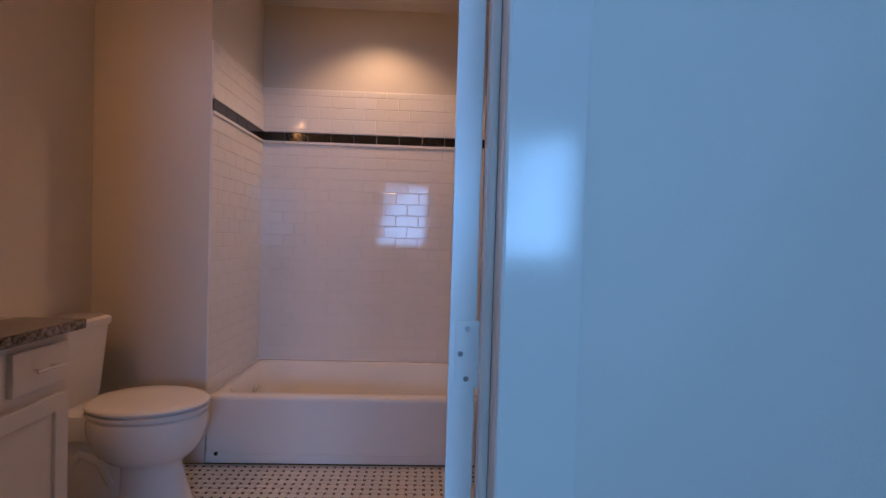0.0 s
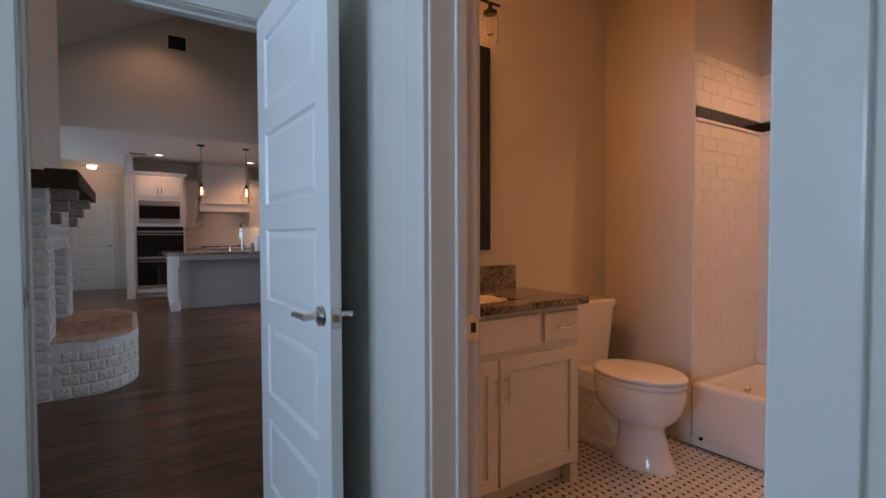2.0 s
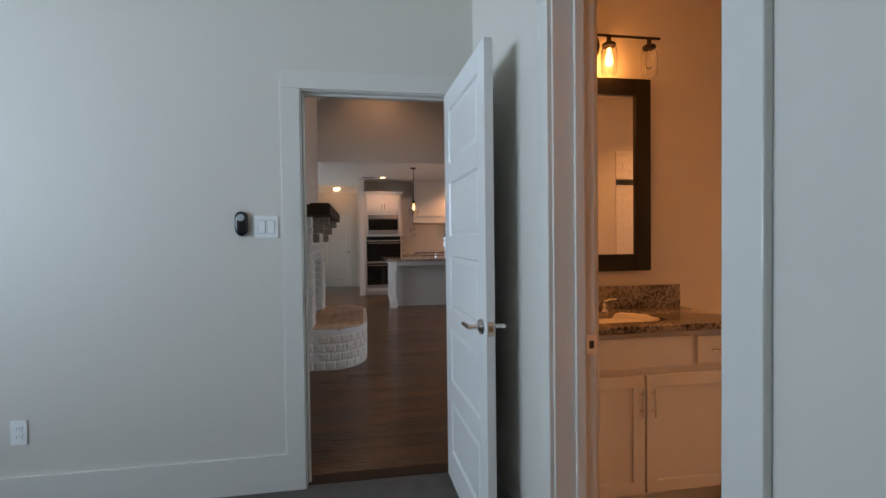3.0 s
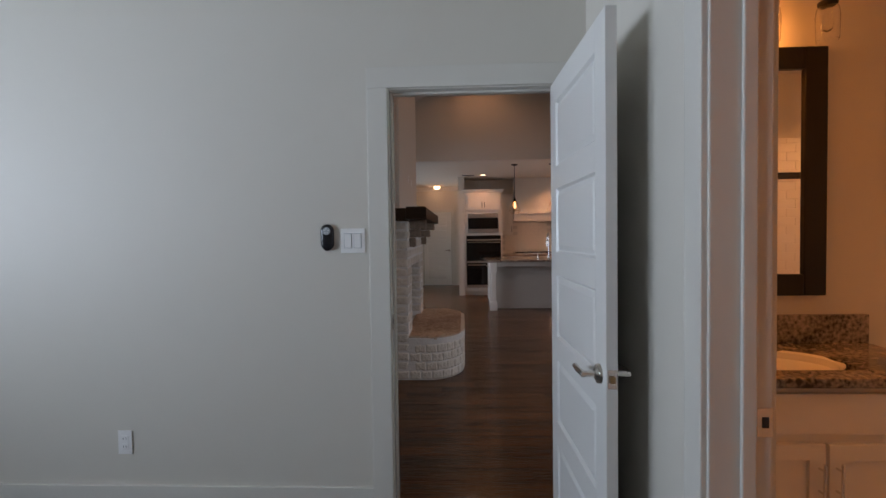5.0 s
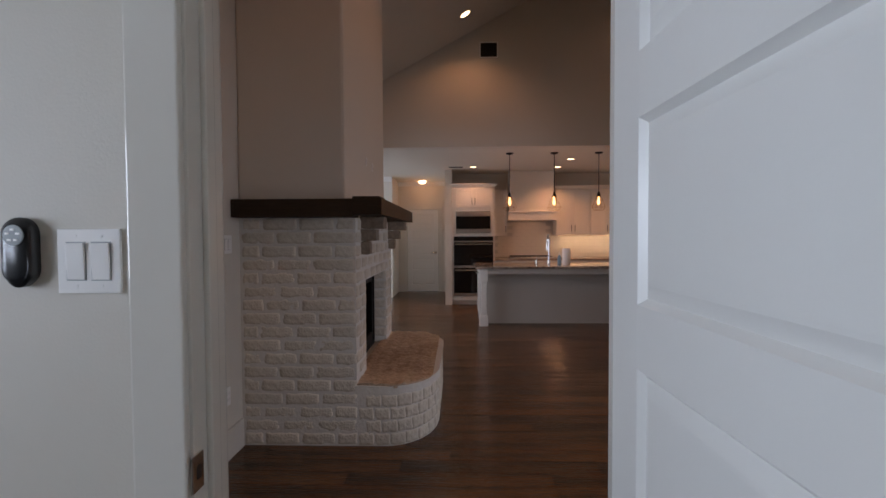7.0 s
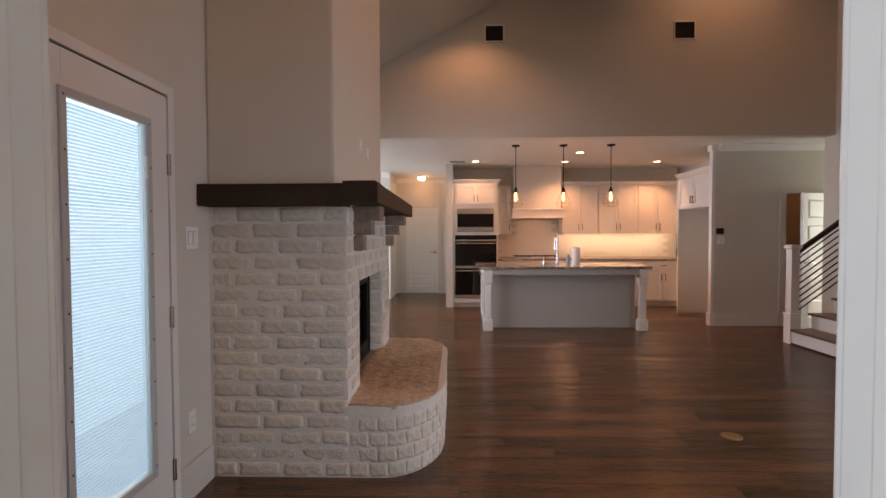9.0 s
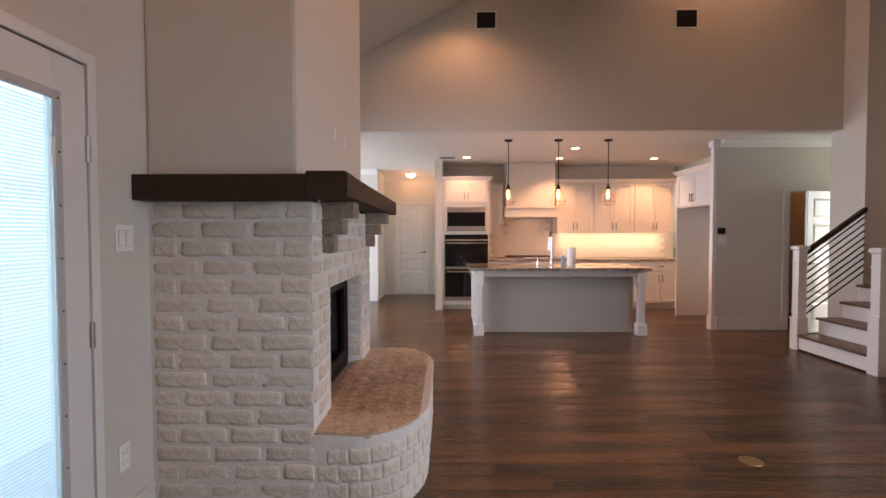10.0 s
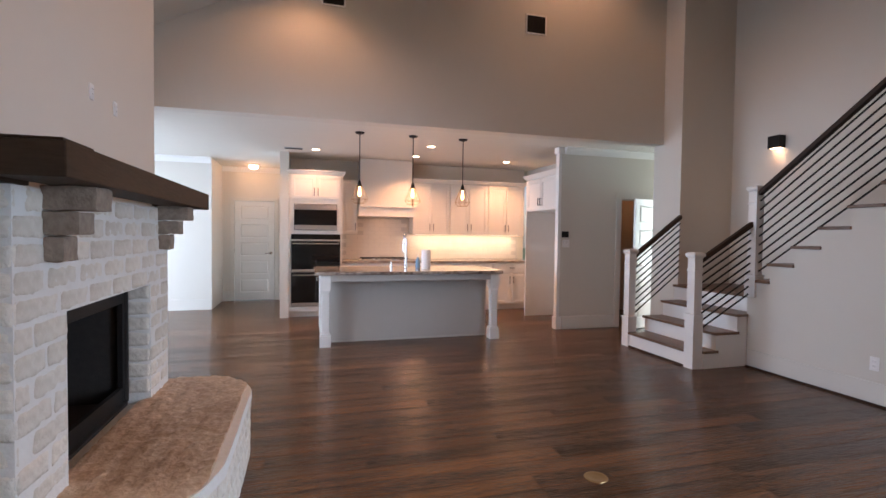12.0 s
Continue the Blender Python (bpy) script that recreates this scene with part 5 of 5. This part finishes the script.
# fridge niche
fr = thing("fridge_surround", "white cabinet over an empty refrigerator niche", "cabinet", (-9.62, 4.44, 0))


def fb(name, x0, x1, y0, y1, z0, z1, material=None, parent=None):
    return part(name, box(x0 + 9.62, x1 + 9.62, y0 - 4.44, y1 - 4.44, z0, z1, 0.002), material or CAB, parent or fr)


fb("side_panel", -9.62, -9.60, 4.44, 5.118, 0, 2.33)
fb("side_panel", -8.60, -8.525, 4.44, 5.118, 0, 2.33)
fb("top_box", -9.60, -8.60, 4.46, 5.118, 1.80, 2.33)
for x0, x1 in ((-9.59, -9.105), (-9.095, -8.61)):
    bm = bmesh.new()
    shaker(bm, 0, x0, x1, 1.82, 2.31)
    d = part("door", bm, CAB, fr)
    d.matrix_local = Matrix(((0, 1, 0, 9.62), (-1, 0, 0, 0.02), (0, 0, 1, 0), (0, 0, 0, 1)))
    bm = bmesh.new()
    hx_ = (x1 - 0.03 if x0 < -9.2 else x0 + 0.03) + 9.62
    cyl(bm, (hx_, -0.03, 1.88), (hx_, -0.03, 2.0), 0.006, seg=8)
    for z in (1.89, 1.99):
        cyl(bm, (hx_, -0.03, z), (hx_, 0.0, z), 0.004, seg=8)
    part("handle", bm, BLACK, fr, "black bar pull")
bm = bmesh.new()
for d0, h0, d1, h1 in ((0.0, 2.33, 0.05, 2.405),):
    a = [bm.verts.new(q) for q in ((-0.0 - d0, -d0, h0), (1.095, -d0, h0), (1.095, 0.67, h0), (-d0, 0.67, h0))]
    b = [bm.verts.new(q) for q in ((-d1, -d1, h1), (1.095, -d1, h1), (1.095, 0.67, h1), (-d1, 0.67, h1))]
    loft(bm, [a, b])
part("crown", bm, CAB, fr)
pil = setting("wall_end_trim", box(-8.49, -8.405, 4.375, 4.438, 0, 2.60, 0.004), WHITE, "white trimmed end of the kitchen wall", "trim")
setting("wall_end_base", box(-8.505, -8.390, 4.36, 4.45, 0, 0.19, 0.004), WHITE, "white plinth at the wall end", "trim")
setting("wall_end_cap", box(-8.515, -8.385, 4.352, 4.46, 2.60, 2.70, 0.02), WHITE, "white capital at the wall end", "trim")

# island
isl = thing("kitchen_island", "greige panelled kitchen island with square white corner legs", "kitchen island", (-8.5, 2.12, 0))
io = Vector((8.5, -2.12, 0))


def ip(name, bm, material, label="", smooth=False, parent=None):
    bmesh.ops.translate(bm, verts=bm.verts, vec=io)
    return part(name, bm, material, parent or isl, label, smooth)


ip("body", box(-8.93, -8.27, 0.985, 3.20, 0.0, 0.845, 0.002), ISLE)
for a, b in ((1.08, 1.5996), (1.60, 2.1196), (2.12, 2.6396), (2.64, 3.155)):
    ip("back_panel", box(-8.27, -8.262, a, b, 0.02, 0.835, 0.0004), ISLE)
ip("apron", box(-8.118, -8.002, 1.086, 3.164, 0.80, 0.878, 0.003), ISLE)
ip("apron", box(-8.27, -8.121, 0.97, 3.28, 0.80, 0.878), ISLE)
ip("base_trim", box(-8.27, -8.25, 1.0, 3.19, 0.0, 0.02, 0.002), ISLE)
for y in (1.025, 3.225):
    bm = bmesh.new()
    bx(bm, -8.125, -7.995, y - 0.065, y + 0.065, 0.0, 0.14, 0.004)
    bx(bm, -8.12, -8.0, y - 0.06, y + 0.06, 0.14, 0.16, 0.008)
    loft(bm, [rrect(bm, -8.06, y, a, a, 0.01, z, 2) for a, z in ((0.050, 0.16), (0.045, 0.175), (0.045, 0.655), (0.050, 0.68))])
    bx(bm, -8.115, -8.005, y - 0.055, y + 0.055, 0.68, 0.70, 0.006)
    bx(bm, -8.12, -8.0, y - 0.06, y + 0.06, 0.70, 0.876, 0.003)
    ip("leg", bm, CAB, "square tapered white leg")
for a, b in ((-8.91, -8.60), (-8.59, -8.29)):
    bm = bmesh.new()
    for x0, x1, z0, z1 in ((a, a + 0.05, 0.12, 0.83), (b - 0.05, b, 0.12, 0.83), (a + 0.05, b - 0.05, 0.12, 0.17), (a + 0.05, b - 0.05, 0.78, 0.83)):
        bx(bm, x0, x1, 0.967, 0.985, z0, z1, 0.0015)
    d = ip("end_door", bm, CAB)
bm = bmesh.new()
cyl(bm, (-8.85, 0.93, 0.79), (-8.35, 0.93, 0.79), 0.009)
for x in (-8.80, -8.40):
    cyl(bm, (x, 0.93, 0.79), (x, 0.967, 0.79), 0.006, seg=8)
ip("towel_bar", bm, CHROME, "chrome bar on the island end", True)
itop = thing("island_countertop", "brown veined white granite island top with eased edges", "countertop", (-8.5, 2.12, 0.88))
bm = bmesh.new()
bx(bm, -0.50, 0.535, -1.225, 1.21, 0, 0.04, 0.006)
part("slab", bm, PALEGRANITE, itop)
kf = thing("kitchen_faucet", "tall chrome spring neck kitchen faucet on the island", "faucet", (-8.62, 2.135, 0.92))
bm = bmesh.new()
cyl(bm, (0, 0, 0), (0, 0, 0.02), 0.028, 0.024, 18)
cyl(bm, (0, 0, 0.02), (0, 0, 0.14), 0.02, 0.017, 16)
part("base", bm, POLISHED, kf, "", True)
bm = bmesh.new()
tube(bm, [(0, 0, 0.13), (0, 0, 0.38), (-0.01, 0, 0.44), (-0.045, 0, 0.485), (-0.09, 0, 0.49), (-0.13, 0, 0.46), (-0.145, 0, 0.41), (-0.145, 0, 0.33)], 0.013)
part("neck", bm, POLISHED, kf, "", True)
bm = bmesh.new()
cyl(bm, (-0.145, 0, 0.33), (-0.145, 0, 0.22), 0.018, 0.021)
part("spray_head", bm, POLISHED, kf, "", True)
bm = bmesh.new()
tube(bm, [(0, -0.015, 0.09), (0, -0.05, 0.10), (0, -0.085, 0.125)], 0.007)
part("lever", bm, POLISHED, kf, "", True)
sd = thing("soap_dispenser", "small chrome soap pump beside the faucet", "soap dispenser", (-8.62, 1.93, 0.92))
bm = bmesh.new()
cyl(bm, (0, 0, 0), (0, 0, 0.05), 0.018, 0.014)
tube(bm, [(0, 0, 0.05), (0, 0, 0.085), (-0.03, 0, 0.09), (-0.06, 0, 0.08)], 0.007)
part("pump", bm, POLISHED, sd, "", True)
pt = thing("paper_towel_roll", "white paper towel roll standing on the island", "paper towel", (-8.42, 2.375, 0.92))
bm = bmesh.new()
lathe(bm, (0, 0, 0), [(0.02, 0.0), (0.060, 0.0), (0.062, 0.005), (0.062, 0.255), (0.058, 0.26), (0.02, 0.26), (0.018, 0.24)], 28)
part("roll", bm, PAPER, pt, "", True)
bt = thing("soap_bottle", "clear blue dish soap bottle beside the paper towels", "bottle", (-8.55, 2.29, 0.92))
bm = bmesh.new()
lathe(bm, (0, 0, 0), [(0.03, 0.0), (0.033, 0.01), (0.032, 0.10), (0.014, 0.135), (0.013, 0.15)], 18)
part("bottle_body", bm, mat("blue_soap", (0.18, 0.32, 0.45), 0.15, grain=0.1), bt, "", True)
bm = bmesh.new()
lathe(bm, (0, 0, 0.15), [(0.015, 0), (0.015, 0.02), (0.006, 0.024), (0.006, 0.05)], 14)
part("cap", bm, PLASTIC, bt, "", True)

# pendants
pen = thing("pendant_lamp", "black pendant with a bronze wire cage and glowing bulb", "pendant lamp", (-8.35, 1.46, 2.70), "pendants over the island")
bm = bmesh.new()
lathe(bm, (0, 0, -0.03), [(0.012, 0), (0.055, 0.012), (0.062, 0.03)], 22)
part("canopy", bm, BLACK, pen, "", True)
bm = bmesh.new()
cyl(bm, (0, 0, -0.03), (0, 0, -0.62), 0.006, seg=8)
part("rod", bm, BLACK, pen)
bm = bmesh.new()
lathe(bm, (0, 0, -0.70), [(0.024, 0), (0.026, 0.03), (0.012, 0.075), (0.008, 0.085)], 16)
part("socket", bm, BLACK, pen, "", True)
bm = bmesh.new()
rings = [(0.03, -0.68), (0.108, -0.865), (0.072, -0.915)]
for r, z in rings[1:]:
    pts = [(r * math.cos(2 * math.pi * i / 8), r * math.sin(2 * math.pi * i / 8), z) for i in range(8)]
    for i in range(8):
        cyl(bm, pts[i], pts[(i + 1) % 8], 0.0019, seg=6)
for i in range(8):
    a = 2 * math.pi * i / 8
    q = [(r * math.cos(a), r * math.sin(a), z) for r, z in rings]
    for u, v in zip(q, q[1:]):
        cyl(bm, u, v, 0.0019, seg=6)
part("wire_cage", bm, BRASS, pen, "bronze wire cage")
bm = bmesh.new()
lathe(bm, (0, 0, -0.83), [(0.005, 0.0), (0.017, 0.012), (0.022, 0.036), (0.018, 0.07), (0.012, 0.11), (0.012, 0.13)], 18)
part("bulb", bm, BULB, pen, "glowing warm bulb", True).visible_shadow = False
for y in (2.165, 2.865):
    copy_thing(pen, pose(-8.35, y, 2.70))
for y in (1.46, 2.165, 2.865):
    lamp("POINT", "pendant_light", pose(-8.35, y, 1.92), 3.2, WARM, 0.04)

for x, y in ((-9.85, 0.93), (-9.01, 2.58), (-9.97, 2.56), (-10.02, 4.23)):
    downlight(x, y, 2.70)
    lamp("SPOT", "kitchen_can_light", look((x, y, 2.68), (x, y + 0.01, 0)), 44 if y < 1 else 82, SOFT, 0.05, spot=128)
cv = thing("ceiling_vent", "slim white supply vent in the kitchen ceiling", "air vent", (-9.85, 0.60, 2.70))
part("frame", box(-0.06, 0.06, -0.14, 0.14, -0.008, 0, 0.002), GREYPLASTIC, cv)
for k in range(4):
    part("slat", box(-0.045 + 0.025 * k, -0.035 + 0.025 * k, -0.125, 0.125, -0.011, -0.008), SOOT, cv)
fl = thing("flush_light", "small glowing flush ceiling lamp in the passage", "ceiling light", (-12.0, -0.2, 2.70))
bm = bmesh.new()
lathe(bm, (0, 0, -0.02), [(0.10, 0), (0.105, 0.02)], 24)
part("rim", bm, BLACK, fl, "", True)
bm = bmesh.new()
lathe(bm, (0, 0, -0.09), [(0.01, 0), (0.06, 0.01), (0.085, 0.04), (0.09, 0.07)], 24)
part("bowl", bm, CAN, fl, "glowing glass bowl", True).visible_shadow = False
lamp("POINT", "passage_light", pose(-12.0, -0.2, 2.52), 3.5, WARM, 0.08)
# hallway beyond the stairs; its end window is assumed, added out of view
window("assumed_hall_window", "y", 9.1, 9.2, -8.28, -7.62, 0.6, 2.4, 1, 2, "unseen white hallway window, added as a light source")
# greenish fill added at the assumed window to brighten the hall wall
lamp("AREA", "window_light", look((-7.95, 9.06, 1.5), (-8.1, 5.5, 1.6)), 92, (0.80, 1.0, 0.95), 0.6, 1.7)
lamp("POINT", "closet_light", pose(-9.6, 5.9, 2.35), 2.5, WARM, 0.08)

# ---- tub tile ----


def tile_run(parent, along, face, out, a0, a1, z0, z1, mname):
    """Running-bond wall tile: 152 x 76 mm, on the plane x or y = face."""
    L, H, g = 0.1524, 0.0762, 0.0022
    r = 0
    z = z0
    while z < z1 - 0.02:
        h = min(H, z1 - z)
        u = a0 - (L / 2 if r % 2 else 0.0)
        while u < a1 - 0.005:
            s, e = max(u, a0), min(u + L, a1)
            if e - s > 0.012:
                key = (along, out, round(e - s, 4), round(h, 4))
                if key not in tiles:
                    bm = bmesh.new()
                    w, t = (e - s) / 2 - g / 2, 0.0035
                    hh = h / 2 - g / 2
                    lo = [[bm.verts.new((p, q, v) if along == "y" else (p, q, v)) for p, q, v in pts] for pts in ([((0, -w, -hh) if along == "y" else (-w, 0, -hh)), ((0, w, -hh) if along == "y" else (w, 0, -hh)), ((0, w, hh) if along == "y" else (w, 0, hh)), ((0, -w, hh) if along == "y" else (-w, 0, hh))],)]
                    l1 = []
                    for d, ins in ((t * 0.5, 0.0), (t, 0.0026)):
                        o_ = d * out
                        ww, vv = w - ins, hh - ins
                        l1.append([bm.verts.new(q) for q in (((o_, -ww, -vv), (o_, ww, -vv), (o_, ww, vv), (o_, -ww, vv)) if along == "y" else ((-ww, o_, -vv), (ww, o_, -vv), (ww, o_, vv), (-ww, o_, vv)))])
                    bridge(bm, lo[0], l1[0])
                    bridge(bm, l1[0], l1[1])
                    bm.faces.new(l1[1])
                    bmesh.ops.recalc_face_normals(bm, faces=bm.faces)
                    me = bpy.data.meshes.new("tile")
                    bm.to_mesh(me)
                    bm.free()
                    me.materials.append(TILE)
                    me.update()
                    tiles[key] = me
                ob = new("tile", tiles[key])
                ob.parent = parent
                c = (s + e) / 2
                tilt = tr.uniform(-0.14, 0.14), tr.uniform(-0.14, 0.14)
                ob.matrix_local = pose(face, c, z + h / 2, 0, tilt[0], tilt[1]) if along == "y" else pose(c, face, z + h / 2, tilt[0], 0, tilt[1])
            u += L
        z += h
        r += 1


tiles = {}
tr = random.Random(3)
surround = []
for nm, along, face, out, a0, a1 in (("tile_wall_back", "x", 3.83, -1, -0.93, 0.61), ("tile_wall_left", "y", -0.93, 1, 3.062, 3.83), ("tile_wall_right", "y", 0.61, -1, 3.062, 3.83)):
    lo, hi = sorted((face, face + out * 0.006))
    w = setting(nm, box(a0, a1, lo, hi, 0.34, 2.19) if along == "x" else box(lo, hi, a0, a1, 0.34, 2.19), WGROUT, "white subway tile tub surround with a black band", "tile wall")
    f = face + out * 0.006
    tile_run(w, along, f, out, a0, a1, 0.365, 1.815, "tile")
    tile_run(w, along, f, out, a0, a1, 1.915, 2.185, "tile")
    n = max(1, round((a1 - a0) / 0.1524))
    for k in range(n):
        s, e = a0 + (a1 - a0) * k / n + 0.001, a0 + (a1 - a0) * (k + 1) / n - 0.001
        for z0, z1, d, M in ((1.835, 1.893, 0.007, BAND), (1.895, 1.913, 0.013, TILE), (1.816, 1.833, 0.013, TILE)):
            lo, hi = sorted((f, f + out * d))
            part("band_tile" if M is BAND else "liner_tile", box(s, e, lo, hi, z0, z1, 0.003) if along == "x" else box(lo, hi, s, e, z0, z1, 0.003), M, w)

# ---- basketweave mosaic ----


def slabs(cells, hx, hy, top, name, M):
    vs, fs = [], []
    for x, y in cells:
        b = len(vs)
        for z, k in ((-0.004, 1.0), (top, 0.94)):
            vs += [(x - hx * k, y - hy * k, z), (x + hx * k, y - hy * k, z), (x + hx * k, y + hy * k, z), (x - hx * k, y + hy * k, z)]
        fs += [(b + 4, b + 5, b + 6, b + 7)] + [(b + i, b + (i + 1) % 4, b + 4 + (i + 1) % 4, b + 4 + i) for i in range(4)]
    me = bpy.data.meshes.new(name)
    me.from_pydata(vs, [], fs)
    me.materials.append(M)
    return me


P = 0.042
near, far = {"h": [], "v": [], "d": []}, {"h": [], "v": [], "d": []}
for i in range(int(2.08 / P)):
    for j in range(int(1.9 / P)):
        x, y = -1.045 - 10 * P + (i + 0.5) * P, 1.14 + (j + 0.5) * P
        picked = -0.62 < x < -0.10 and 2.62 < y < 3.0
        bank = near if picked else far
        bank["h" if (i + j) % 2 else "v"].append((x, y))
        bank["d"].append((x + P / 2, y + P / 2))
for key, hx, hy, nm, M in (("h", 0.0245, 0.0130, "mosaic_tile", MOSAIC), ("v", 0.0130, 0.0245, "mosaic_tile", MOSAIC), ("d", 0.0060, 0.0060, "mosaic_dot", DOT)):
    ob = tagged(new(nm + "s", slabs(far[key], hx, hy, 0.0, nm + "s", M)), "small floor mosaic pieces", "", kind="stuff")
    ob.parent = bathfloor
    one = slabs([(0, 0)], hx, hy, 0.0, nm, M)
    for x, y in near[key]:
        t = new(nm, one)
        t.parent = bathfloor
        t.location = (x, y, 0)

# ---- oak planks, across the room ----
pr = random.Random(11)
PW = 0.152
bank = {}


def plank(x, y0, y1):
    key = round((y1 - y0) / 0.3)
    if key not in bank:
        w, L = PW / 2 - 0.0008, (y1 - y0) / 2 - 0.0008
        loops = [(w, L, -0.006), (w, L, -0.0006), (w - 0.0025, L - 0.0025, 0.0)]
        vs = [p for a, b, z in loops for p in ((-a, -b, z), (a, -b, z), (a, b, z), (-a, b, z))]
        fs = [(k + i, k + (i + 1) % 4, k + 4 + (i + 1) % 4, k + 4 + i) for k in (0, 4) for i in range(4)] + [(8, 9, 10, 11)]
        me = bpy.data.meshes.new("plank")
        me.from_pydata(vs, [], fs)
        me.materials.append(PLANK)
        bank[key] = me
    ob = new("plank", bank[key])
    ob.parent = greatfloor
    ob.location = (x, (y0 + y1) / 2, 0)


x = -1.70 - PW / 2
while x > -12.5:
    lo, hi = -0.93, 5.67
    if x < -7.72:
        lo, hi = -3.63, 5.67
    if x < -7.6:
        hi = 9.0
    y = lo
    first = pr.choice((1, 2, 3, 4))
    while y < hi - 0.01:
        n = first or pr.choice((4, 5, 6, 7, 8))
        first = 0
        e = min(y + 0.3 * n, hi)
        if e - y > 0.25:
            e = y + 0.3 * max(1, round((e - y) / 0.3))
            plank(x, y, min(e, hi))
        y = e
    x -= PW
